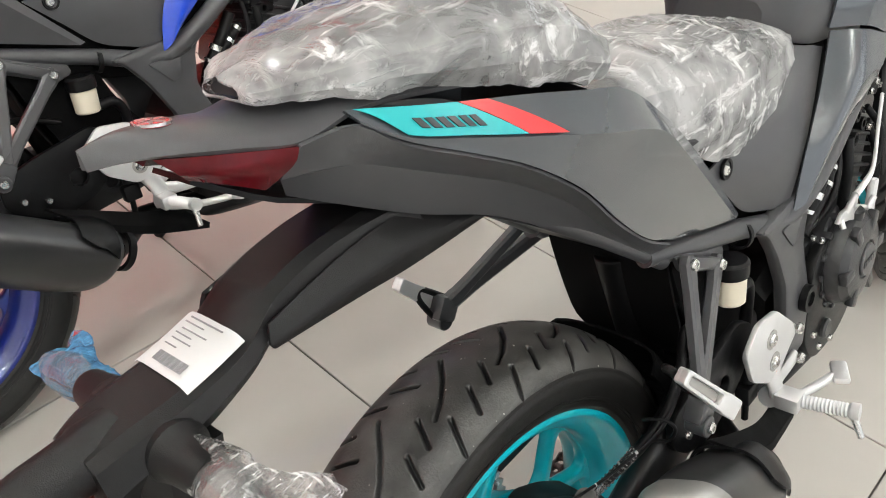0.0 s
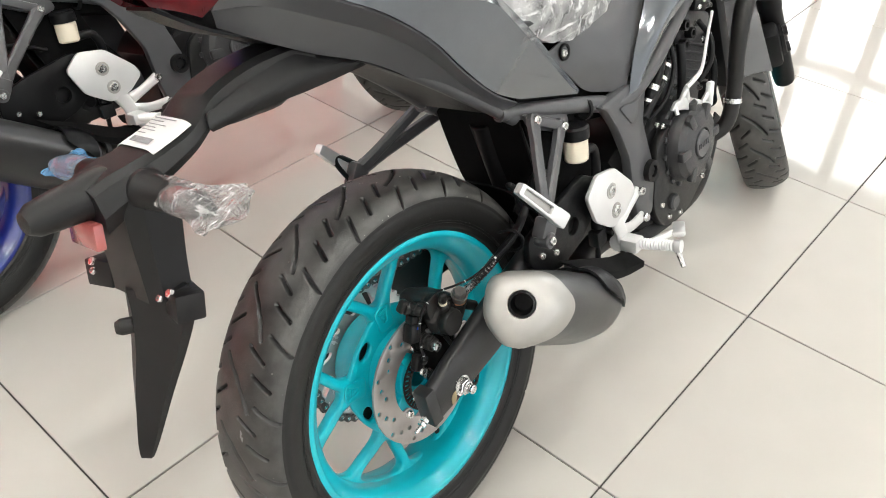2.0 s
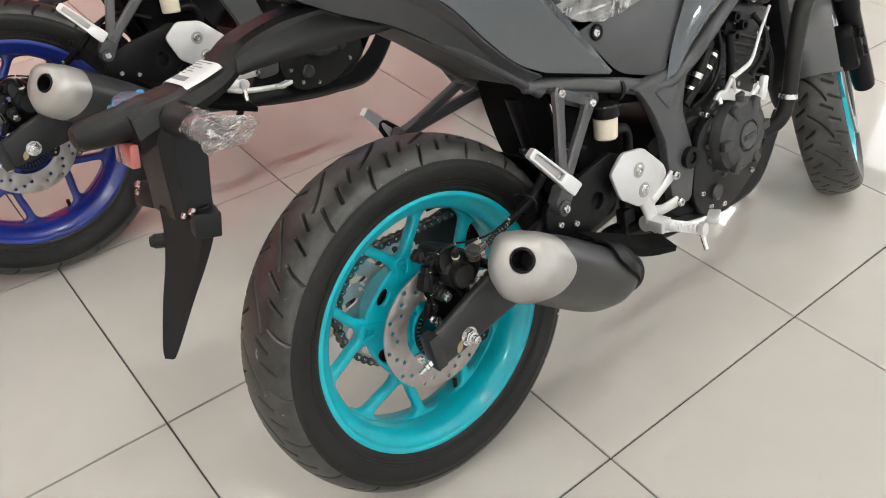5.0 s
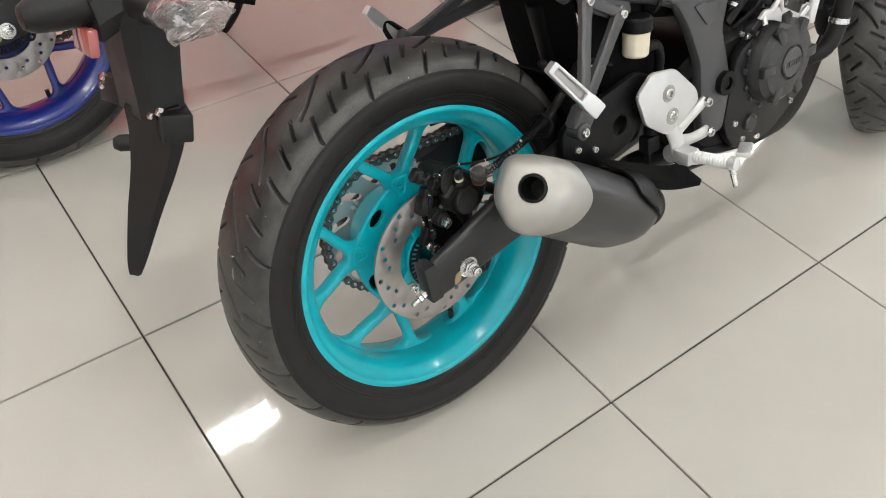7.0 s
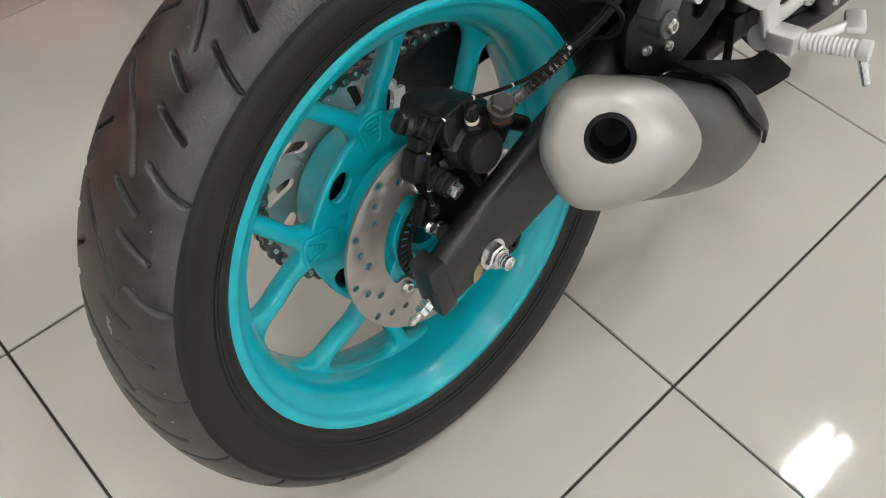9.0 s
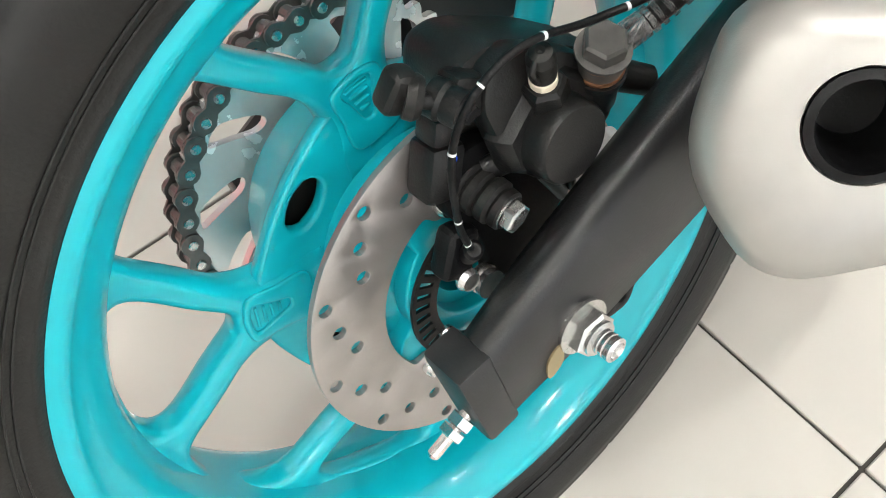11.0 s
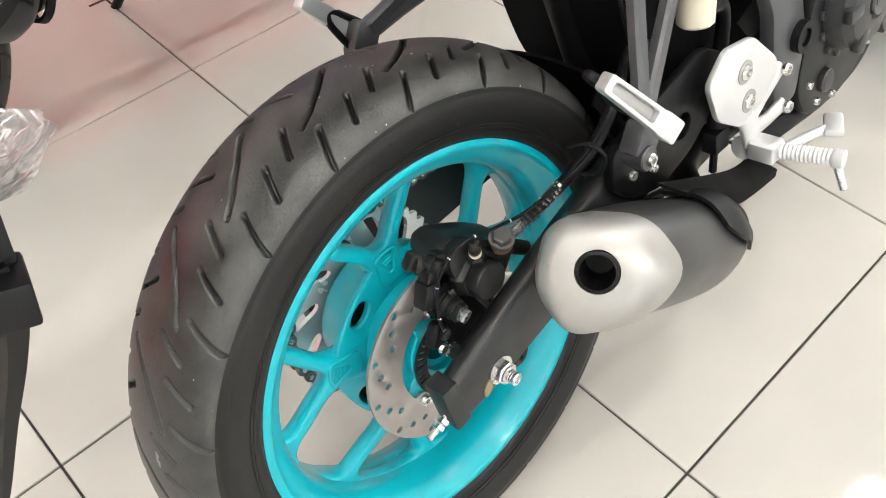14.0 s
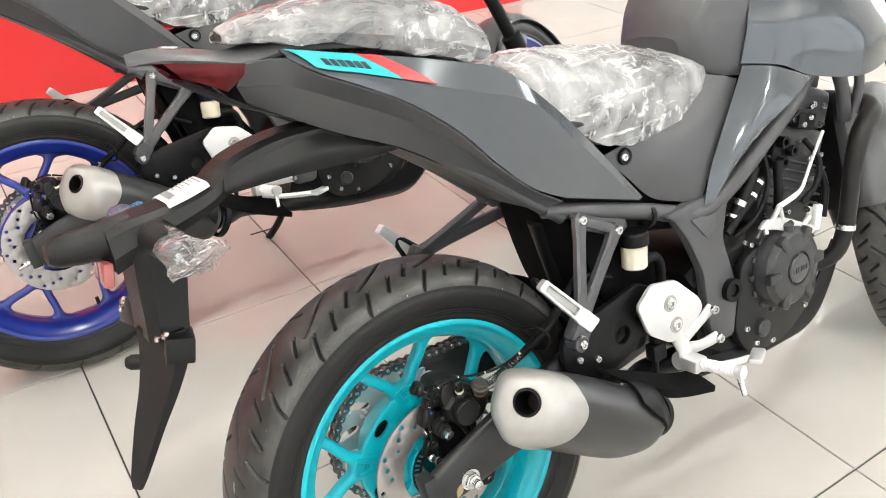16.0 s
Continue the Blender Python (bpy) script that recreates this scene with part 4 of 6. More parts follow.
def exhaust_guard(root):
    """The folded plastic guard between the silencer and the engine."""
    for name, curves in (("exhaust_guard", ([(0.252, -0.150, 0.392), (0.330, -0.158, 0.355), (0.400, -0.150, 0.318), (0.470, -0.135, 0.290)], [(0.280, -0.175, 0.366), (0.350, -0.180, 0.322), (0.425, -0.165, 0.283), (0.512, -0.148, 0.244)])),
                         ("guard_lip", ([(0.280, -0.175, 0.366), (0.350, -0.180, 0.322), (0.425, -0.165, 0.283), (0.512, -0.148, 0.244)], [(0.290, -0.178, 0.354), (0.350, -0.181, 0.308), (0.420, -0.166, 0.270), (0.508, -0.148, 0.234)]))):
        bm = bmesh.new()
        skin(bm, curves, 18, 5, 0.004)
        part(name, bm, INNER, root, "black plastic exhaust guard")
    # cast plate with a round hole that carries the footrest and the silencer
    bm = bmesh.new()
    plate(bm, round_poly([(0.205, 0.448), (0.263, 0.466), (0.372, 0.486), (0.410, 0.462), (0.392, 0.405), (0.345, 0.372), (0.285, 0.356), (0.235, 0.372), (0.203, 0.402)], 0.014), side(-0.118), 0.012, [circle_pts((0.328, 0.412), 0.0155, 24)], bev=0.0025)
    hang = part("silencer_bracket", bm, BLACK, root, "dark cast silencer bracket with a round hole")
    bolts(hang, [((0.232, -0.130, 0.408), RIGHT), ((0.268, -0.130, 0.395), RIGHT)], STEEL, 0.006, 0.006)


def footrests(root):
    # passenger hanger: two legs that meet at the peg
    hang = None
    for s in (-1, 1):
        T1, T2, B = Vector((0.291, s * 0.112, 0.612)), Vector((0.364, s * 0.108, 0.572)), Vector((0.238, s * 0.152, 0.474))
        if s > 0:
            T1, T2, B = Vector((0.32, 0.125, 0.62)), Vector((0.385, 0.125, 0.585)), Vector((0.175, 0.165, 0.545))
        limbs = []
        for T, w in ((T1, 0.010), (T2, 0.011)):
            bm = bmesh.new()
            limbs.append(bm)
            d = (B - T).normalized()
            n = Vector((0, s, 0))
            n = (n - d * n.dot(d)).normalized()
            u = d.cross(n)
            secs = []
            for t, ww in ((-0.06, 0.6), (0.0, 1.15), (0.08, 1.15), (0.2, 0.95), (0.8, 0.95), (1.0, 1.2), (1.08, 0.8)):
                c = T.lerp(B, t)
                secs.append([c + u * (a * w * ww) + n * (b * 0.007) for a, b in ((-1, -0.6), (-0.6, -1), (0.6, -1), (1, -0.6), (1, 0.6), (0.6, 1), (-0.6, 1), (-1, 0.6))])
            loft(bm, secs)
        bridge = bmesh.new()
        box(bridge, (T1 + T2) / 2, ((T1 - T2).length, 0.010, 0.016), (0, 28.7, 0), 0.003)
        bm = bmesh.new()
        cyl(bm, B + Vector((-0.02, s * -0.004, -0.022)), B + Vector((-0.02, s * 0.022, -0.022)), 0.013, n=20)
        box(bm, B + Vector((-0.012, s * 0.006, -0.008)), (0.034, 0.024, 0.034), (0, 35, 0), 0.005)
        h = part("passenger_hanger", bm, FRAME, root, "dark forked passenger footrest hanger")
        for limb in limbs:
            part("leg", limb, FRAME, h)
        part("crosspiece", bridge, FRAME, h)
        bolts(h, [(T1 + Vector((0, s * 0.006, 0)), (0, s, 0)), (T2 + Vector((0, s * 0.006, 0)), (0, s, 0))], STEEL, 0.0075, 0.006)
        bm = bmesh.new()
        if s < 0:
            p, q = Vector((0.155, -0.176, 0.573)), Vector((0.219, -0.200, 0.491))
        else:
            p, q = Vector((0.105, 0.179, 0.605)), Vector((0.158, 0.185, 0.548))
        d = (q - p).normalized()
        n = Vector((-0.5, s * 0.7, 0.5))
        n = (n - d * n.dot(d)).normalized()
        u = d.cross(n)
        L = (q - p).length
        M = Matrix.Translation(p) @ Matrix(((*d, 0), (*u, 0), (*n, 0), (0, 0, 0, 1))).transposed()
        w = 0.0108
        rect = round_poly([(0, -w * 0.8), (L * 0.74, -w), (L * 0.76, -w * 1.1), (L, -w * 1.1), (L, w * 1.1), (L * 0.76, w * 1.1), (L * 0.74, w), (0, w * 0.8)], 0.004, 3)
        well = round_poly([(L * 0.08, -w * 0.45), (L * 0.66, -w * 0.58), (L * 0.66, w * 0.58), (L * 0.08, w * 0.45)], 0.003, 3)
        plate(bm, rect, M, 0.009, [well], bev=0.0015)
        plate(bm, rect, M @ pose(0, 0, -0.005), 0.006, bev=0.0012)
        peg = part("passenger_footrest", bm, SILVER, h, "folded bare aluminium passenger footrest")
        bm = bmesh.new()
        t = bmesh.new()
        box(t, (L * 0.37, 0, 0.0025), (L * 0.56, w * 0.9, 0.002), bev=0.0008)
        t.transform(M)
        merge(bm, t)
        part("tread", bm, CAPMETAL, peg)
        bm = bmesh.new()
        if s < 0:
            tube(bm, [q - n * 0.012, p + (q - p) * 0.4 - n * 0.016 + u * 0.006, p + d * 0.004 - n * 0.012, p + (q - p) * 0.1 - n * 0.024, q - n * 0.026], 0.0045, 8)
        else:
            tube(bm, [B + Vector((0.004, 0.012, -0.004)), B + Vector((-0.034, 0.016, 0.030)), B + Vector((-0.044, 0.014, 0.022)), B + Vector((-0.030, 0.010, -0.012))], 0.0042, 8)
        part("loop", bm, SATIN, h)
        bolts(h, [(B + Vector((-0.02, s * 0.022, -0.022)), (0, s, 0))], STEEL, 0.007, 0.005)
    # rider's heel plate and footrest, right
    bm = bmesh.new()
    plate(bm, round_poly([(0.352, 0.452), (0.386, 0.480), (0.440, 0.470), (0.492, 0.420), (0.500, 0.398), (0.465, 0.372), (0.420, 0.364), (0.372, 0.398)], 0.010), pose(0, -0.146, 0) @ side(0), 0.008, bev=0.002)
    heel = part("heel_plate", bm, SILVER, root, "bare aluminium heel guard")
    for x, z in ((0.423, 0.435), (0.433, 0.393)):
        # darker ring: the bolt recess's shade put into its colour
        bm = bmesh.new()
        ring(bm, (x, -0.1535, z), RIGHT, 0.0140, 0.0095, 0.0016, 28)
        part("recess_ring", bm, CAPMETAL, heel)
    bolts(heel, [((0.423, -0.154, 0.435), RIGHT), ((0.433, -0.154, 0.393), RIGHT)], STEEL, 0.0095, 0.005)
    bm = bmesh.new()
    tube(bm, [(0.440, -0.146, 0.372), (0.452, -0.146, 0.345), (0.455, -0.148, 0.322)], [0.016, 0.015, 0.015], 12, flat=0.55)
    tube(bm, [(0.452, -0.142, 0.352), (0.495, -0.138, 0.362), (0.538, -0.134, 0.377)], [0.014, 0.010, 0.011], 12, flat=0.6)
    tube(bm, [(0.452, -0.142, 0.336), (0.50, -0.138, 0.322), (0.548, -0.134, 0.318)], [0.014, 0.010, 0.011], 12, flat=0.6)
    tube(bm, [(0.444, -0.142, 0.318), (0.466, -0.142, 0.312)], 0.015, 12)
    hang = part("rider_hanger", bm, SILVER, root, "cast aluminium rider footrest hanger")
    bolts(hang, [((0.538, -0.141, 0.377), RIGHT), ((0.548, -0.141, 0.318), RIGHT)], STEEL, 0.0085, 0.007)
    bm = bmesh.new()
    box(bm, (0.452, -0.168, 0.320), (0.030, 0.034, 0.024), (0, 0, 0), 0.004)
    part("clevis", bm, SILVER, hang)
    bm = bmesh.new()
    lathe(bm, [(0, 0), (0.010, 0)] + [q for k in range(13) for q in ((0.0105, 0.004 + k * 0.0048), (0.0085, 0.0064 + k * 0.0048))] + [(0.0115, 0.068), (0.0115, 0.078), (0, 0.080)], (0.454, -0.178, 0.321), (0.16, -1, 0.06), 16)
    part("footrest", bm, SILVER, hang, "knurled aluminium footrest")
    bm = bmesh.new()
    cyl(bm, (0.464, -0.247, 0.322), (0.458, -0.262, 0.290), 0.0055, 0.0045, n=12)
    part("feeler", bm, STEEL, hang)
    # brake pedal
    bm = bmesh.new()
    tube(bm, [(0.46, -0.150, 0.300), (0.50, -0.160, 0.288), (0.545, -0.172, 0.282), (0.575, -0.180, 0.280)], 0.0065, 10)
    ped = part("brake_pedal", bm, SILVER, root, "bare metal brake pedal")
    bm = bmesh.new()
    box(bm, (0.588, -0.186, 0.281), (0.046, 0.024, 0.011), (0, 0, 28), 0.004)
    part("pedal_pad", bm, SILVER, ped)
    # rear master cylinder, its reservoir and hose
    bm = bmesh.new()
    cyl(bm, (0.398, -0.108, 0.495), (0.402, -0.107, 0.535), 0.0205, 0.0215, n=28, bev=0.003)
    res = part("fluid_reservoir", bm, RESERVOIR, root, "translucent brake fluid reservoir with black cap")
    bm = bmesh.new()
    lathe(bm, [(0, 0), (0.024, 0), (0.0245, 0.004), (0.0245, 0.018), (0.021, 0.022), (0, 0.022)], (0.402, -0.107, 0.535), (0.05, 0, 1), 30)
    part("cap", bm, BLACK, res)
    bm = bmesh.new()
    tube(bm, [(0.41, -0.108, 0.50), (0.445, -0.108, 0.498), (0.458, -0.105, 0.47), (0.45, -0.105, 0.43), (0.43, -0.11, 0.40)], 0.0085, 12)
    part("hose", bm, BLACK, res)
    bm = bmesh.new()
    cyl(bm, (0.415, -0.125, 0.36), (0.425, -0.120, 0.42), 0.012, n=16)
    box(bm, (0.412, -0.125, 0.345), (0.03, 0.022, 0.03), bev=0.004)
    cyl(bm, (0.405, -0.126, 0.30), (0.412, -0.125, 0.35), 0.005, n=10)
    part("master_cylinder", bm, SATIN, root)


def chassis(root):
    fr = None
    for s in (-1, 1):
        bm = bmesh.new()
        y = s * 0.108
        tube(bm, [(0.24, s * 0.080, 0.640), (0.33, s * 0.092, 0.614), (0.43, s * 0.098, 0.583), (0.53, s * 0.110, 0.552), (0.60, s * 0.122, 0.575), (0.70, s * 0.125, 0.635), (0.82, s * 0.115, 0.705), (0.96, s * 0.06, 0.81)], [0.0125, 0.0132, 0.0135, 0.016, 0.0165, 0.0165, 0.0165, 0.02], 14)
        plate(bm, round_poly([(0.445, 0.572), (0.470, 0.556), (0.500, 0.512), (0.530, 0.445), (0.536, 0.36), (0.545, 0.30), (0.60, 0.30), (0.618, 0.38), (0.598, 0.45), (0.586, 0.49), (0.600, 0.545), (0.63, 0.59), (0.57, 0.580)], 0.012), side(s * 0.112 + 0.011), 0.022, bev=0.006)
        plate(bm, round_poly([(0.505, 0.548), (0.568, 0.548), (0.562, 0.515), (0.542, 0.505)], 0.006), side(s * 0.112 - 0.0112 if s < 0 else s * 0.112 + 0.0135), 0.0025, bev=0.001)
        ob = part("frame", bm, FRAME, root, "dark grey tubular steel frame") if fr is None else part("frame_side", bm, FRAME, fr)
        fr = fr or ob
        bm = bmesh.new()
        ring(bm, (0.592, s * 0.122, 0.392), (0, s, 0), 0.021, 0.012, 0.012, 28)
        cyl(bm, (0.592, s * 0.120, 0.392), (0.592, s * 0.130, 0.392), 0.012, n=6)
        part("pivot_bolt", bm, SATIN, fr)
        bm = bmesh.new()
        tube(bm, [(0.27, s * 0.085, 0.622), (0.15, s * 0.06, 0.72), (0.06, s * 0.045, 0.785)], 0.012, 10)
        plate(bm, round_poly([(0.272, 0.628), (0.38, 0.596), (0.388, 0.570), (0.36, 0.562), (0.285, 0.600)], 0.008), side(s * 0.098 + 0.004), 0.008, bev=0.002)
        part("subframe", bm, FRAME, fr)
        bm = bmesh.new()
        ring(bm, (0.43, s * 0.098, 0.575), (0.96, 0, -0.25), 0.0195, 0.0165, 0.008, 24)
        part("tube_clip", bm, BLACK, fr)
    # shock and added filler block the view through the bike
    bm = bmesh.new()
    cyl(bm, (0.36, 0.0, 0.36), (0.30, 0.0, 0.60), 0.028, n=20)
    part("shock_absorber", bm, SATIN, root)
    bm = bmesh.new()
    skin(bm, [[(0.272, y, 0.72), (0.285, y, 0.60), (0.315, y, 0.48), (0.345, y, 0.43)] for y in (-0.085, -0.04, 0.04, 0.085)], 16, 10, 0.004)
    for s in (-1, 1):
        skin(bm, [[(0.272, s * 0.085, 0.72), (0.34, s * 0.085, 0.66), (0.42, s * 0.085, 0.60)], [(0.290, s * 0.085, 0.60), (0.36, s * 0.085, 0.55), (0.45, s * 0.085, 0.50)], [(0.345, s * 0.085, 0.43), (0.42, s * 0.085, 0.42), (0.50, s * 0.085, 0.42)]], 12, 8, 0.004)
    part("inner_fender", bm, INNER, root, "black plastic inner rear fender")
    bm = bmesh.new()
    arc = [radians(-4 + 5 * k) for k in range(9)]
    skin(bm, [[(r * math.cos(a), y, WHEEL_Z + r * math.sin(a)) for a in arc] for y, r in ((-0.086, 0.292), (-0.080, 0.316), (-0.055, 0.326), (0.0, 0.330), (0.055, 0.326), (0.080, 0.316), (0.086, 0.292))], 20, 14, 0.004)
    part("hugger", bm, INNER, root)
    # dark boxes added to close the see-through gap under the seat
    bm = bmesh.new()
    box(bm, (0.50, 0, 0.60), (0.26, 0.165, 0.15), (0, 14, 0), 0.02)
    box(bm, (0.66, 0, 0.66), (0.20, 0.18, 0.16), (0, -25, 0), 0.03)
    part("inner_filler", bm, INNER, root)
    # side stand on the left
    bm = bmesh.new()
    tube(bm, [(0.60, 0.11, 0.24), (0.58, 0.20, 0.14), (0.56, 0.30, 0.065)], 0.010, 12)
    box(bm, (0.555, 0.31, 0.080), (0.075, 0.04, 0.007), (17, 0, 0), 0.003)
    part("side_stand", bm, SATIN, root)


def engine(root):
    bm = bmesh.new()
    smooth_loft(bm, [[Vector((x, y, z)) for y, z in ((-w, zt - 0.02), (-w + 0.02, zt), (w - 0.02, zt), (w, zt - 0.02), (w, zb + 0.03), (w - 0.03, zb), (-w + 0.03, zb), (-w, zb + 0.03))] for x, w, zb, zt in ((0.545, 0.085, 0.27, 0.42), (0.60, 0.100, 0.225, 0.46), (0.70, 0.105, 0.21, 0.47), (0.80, 0.105, 0.215, 0.455), (0.865, 0.085, 0.25, 0.42))], 4)
    eng = part("engine", bm, SATIN, root, "black twin-cylinder engine")
    bm = bmesh.new()
    plate(bm, round_poly([(0.60, 0.30), (0.64, 0.24), (0.74, 0.235), (0.84, 0.29), (0.85, 0.36), (0.82, 0.44), (0.72, 0.465), (0.63, 0.43)], 0.03), side(-0.105), 0.018, bev=0.004)
    part("case_cover", bm, CALIPER, eng)
    C = Vector((0.735, -0.100, 0.390))
    bm = bmesh.new()
    lathe(bm, [(0, -0.01), (0.089, -0.01), (0.089, 0.014), (0.086, 0.018), (0.079, 0.019), (0.079, 0.030), (0.077, 0.036), (0.074, 0.046), (0.064, 0.056), (0.046, 0.0605), (0.032, 0.061), (0.030, 0.057), (0, 0.057)], C, RIGHT, 64)
    cover = part("clutch_cover", bm, ENGINE, eng, "round black clutch cover")
    for k in range(6):
        bm = bmesh.new()
        a = radians(-60 + 60 * k)
        p = C + Vector((0.056 * math.cos(a), -0.0535, 0.056 * math.sin(a)))
        box(bm, p, (0.044, 0.014, 0.020), (0, -math.degrees(a), 0), 0.004)
        part("rib", bm, ENGINE, cover)
    bm = bmesh.new()
    lathe(bm, [(0, 0.056), (0.026, 0.056), (0.027, 0.058), (0.027, 0.062), (0.025, 0.064), (0, 0.064)], C, RIGHT, 40)
    part("badge_disc", bm, FRAME, cover)
    bm = bmesh.new()
    lathe(bm, [(0.079, 0.0195), (0.0815, 0.0195), (0.0815, 0.0255), (0.079, 0.0255)], C, RIGHT, 64, closed=True)
    part("edge_band", bm, CAN, cover)
    for k in range(7):
        bm = bmesh.new()
        a = radians(110 + 23 * k)
        box(bm, C + Vector((0.084 * math.cos(a), -0.018, 0.084 * math.sin(a))), (0.010, 0.020, 0.012), (0, -math.degrees(a), 0), 0.003)
        part("lug", bm, ENGINE, cover)
    bm = bmesh.new()
    for k in range(6):
        box(bm, C + Vector((-0.018 + 0.0072 * k, -0.0645, 0.0)), (0.0042, 0.002, 0.010), (0, 0, 0), 0)
    part("cast_mark", bm, FRAME, cover)
    places = []
    for k in range(9):
        a = radians(20 + 40 * k)
        places.append((C + Vector((0.097 * math.cos(a), -0.004, 0.097 * math.sin(a))), RIGHT))
    bolts(eng, places, STEEL, 0.0055, 0.006)
    bolts(eng, [((0.655, -0.123, 0.262), RIGHT), ((0.70, -0.123, 0.25), RIGHT), ((0.80, -0.123, 0.285), RIGHT), ((0.63, -0.123, 0.30), RIGHT)], STEEL, 0.006, 0.006)
    bm = bmesh.new()
    lathe(bm, [(0, 0), (0.017, 0), (0.017, 0.006), (0.013, 0.009), (0, 0.009)], (0.675, -0.123, 0.285), RIGHT, 24)
    part("filler_cap", bm, ENGINE, eng)
    # clutch lever arm and cable on top of the cover
    bm = bmesh.new()
    plate(bm, round_poly([(0.655, 0.486), (0.672, 0.498), (0.715, 0.492), (0.760, 0.470), (0.812, 0.444), (0.808, 0.430), (0.755, 0.448), (0.700, 0.472)], 0.005, 3), side(-0.136), 0.007, [circle_pts((0.742, 0.466), 0.005, 12)], bev=0.0015)
    arm = part("clutch_arm", bm, SILVER, eng, "bare metal clutch lever arm")
    for p, q, r in (((0.690, -0.141, 0.490), (0.704, -0.148, 0.516), 0.0050), ((0.720, -0.141, 0.484), (0.704, -0.148, 0.516), 0.0042), ((0.775, -0.142, 0.456), (0.792, -0.146, 0.470), 0.0050), ((0.672, -0.140, 0.486), (0.668, -0.146, 0.474), 0.0045)):
        bm = bmesh.new()
        tube(bm, [p, q], r, 10, 2)
        part("strut", bm, SILVER, arm)
    bm = bmesh.new()
    cyl(bm, (0.733, -0.136, 0.440), (0.731, -0.142, 0.478), 0.0125, n=20, bev=0.003)
    part("shaft_boss", bm, ENGINE, eng)
    bm = bmesh.new()
    tube(bm, [(0.700, -0.149, 0.516), (0.742, -0.150, 0.523), (0.764, -0.149, 0.530), (0.784, -0.145, 0.545), (0.822, -0.134, 0.572), (0.874, -0.12, 0.605)], [0.0050, 0.0046, 0.0034, 0.0030, 0.0030, 0.0030], 10)
    part("clutch_cable", bm, PAPER, eng, "pale grey clutch cable")
    bm = bmesh.new()
    box(bm, (0.838, -0.128, 0.450), (0.020, 0.012, 0.050), (0, 14, 0), 0.004)
    part("connector", bm, PAPER, eng, "white plastic connector")
    # coolant line with two bright clamps beside the frame
    bm = bmesh.new()
    tube(bm, [(0.605, -0.112, 0.490), (0.640, -0.116, 0.518), (0.672, -0.116, 0.541), (0.700, -0.112, 0.562)], 0.0085, 12)
    line = part("coolant_line", bm, BLACK, eng)
    for p in ((0.668, -0.116, 0.538), (0.690, -0.113, 0.555)):
        bm = bmesh.new()
        ring(bm, p, (0.80, 0.05, 0.58), 0.0105, 0.0080, 0.007, 20)
        part("clamp", bm, STEEL, line)
    # cylinder with fins
    bm = bmesh.new()
    M = pose(0.775, 0, 0.455, 0, 22, 0)
    t = bmesh.new()
    box(t, (0, 0, 0.085), (0.16, 0.20, 0.19), (0, 0, 0), 0.012)
    box(t, (-0.005, 0, 0.20), (0.15, 0.19, 0.06), (0, 0, 0), 0.02)
    t.transform(M)
    merge(bm, t)
    block = part("cylinder", bm, ENGINE, eng)
    for k in range(5):
        bm = bmesh.new()
        box(bm, (0, 0, 0.045 + 0.017 * k), (0.178, 0.216, 0.005), (0, 0, 0), 0.002)
        bm.transform(M)
        part("fin", bm, ENGINE, block)
    for u, v in ((-0.055, 0.028), (0.055, 0.030), (-0.06, 0.135), (0.06, 0.135), (-0.045, 0.185), (0.045, 0.19), (0.0, 0.215), (0.0, 0.150)):
        bm = bmesh.new()
        bolt(bm, M @ Vector((u, -0.104, v)), RIGHT, 0.0055, 0.009)
        part("bolt", bm, STEEL, block)
    for k, pts in enumerate(([(0.70, -0.10, 0.60), (0.74, -0.122, 0.64), (0.80, -0.118, 0.655), (0.86, -0.09, 0.64)], [(0.83, -0.112, 0.60), (0.845, -0.13, 0.56), (0.83, -0.135, 0.52), (0.80, -0.125, 0.49)], [(0.64, -0.10, 0.47), (0.68, -0.118, 0.50), (0.715, -0.118, 0.55), (0.72, -0.105, 0.61)], [(0.87, -0.10, 0.56), (0.885, -0.115, 0.50), (0.87, -0.12, 0.44)])):
        bm = bmesh.new()
        tube(bm, pts, (0.004, 0.0055, 0.0045, 0.007)[k], 10)
        part("cable", bm, BLACK, eng)
    bm = bmesh.new()
    box(bm, (0.83, -0.112, 0.635), (0.05, 0.016, 0.03), (0, 18, 0), 0.004)
    part("coil_bracket", bm, SATIN, eng)
    bm = bmesh.new()
    box(bm, (0.835, 0, 0.665), (0.19, 0.205, 0.075), (0, 22, 0), 0.014)
    box(bm, (0.855, 0, 0.712), (0.15, 0.17, 0.04), (0, 22, 0), 0.012)
    head = part("cylinder_head", bm, ENGINE, eng)
    bolts(head, [((0.79, -0.102, 0.69), RIGHT), ((0.83, -0.102, 0.675), RIGHT), ((0.87, -0.102, 0.655), RIGHT), ((0.90, -0.102, 0.645), RIGHT), ((0.85, -0.102, 0.64), RIGHT)], STEEL, 0.006, 0.007)
    bm = bmesh.new()
    tube(bm, [(0.90, -0.12, 0.745), (0.925, -0.125, 0.68), (0.945, -0.118, 0.61)], 0.0125, 12)
    tube(bm, [(0.955, -0.13, 0.745), (0.965, -0.135, 0.68), (0.955, -0.128, 0.62)], 0.009, 12)
    tube(bm, [(0.91, -0.125, 0.735), (0.935, -0.13, 0.742), (0.958, -0.132, 0.742)], 0.009, 12)
    part("radiator_stay", bm, FRAME, eng)
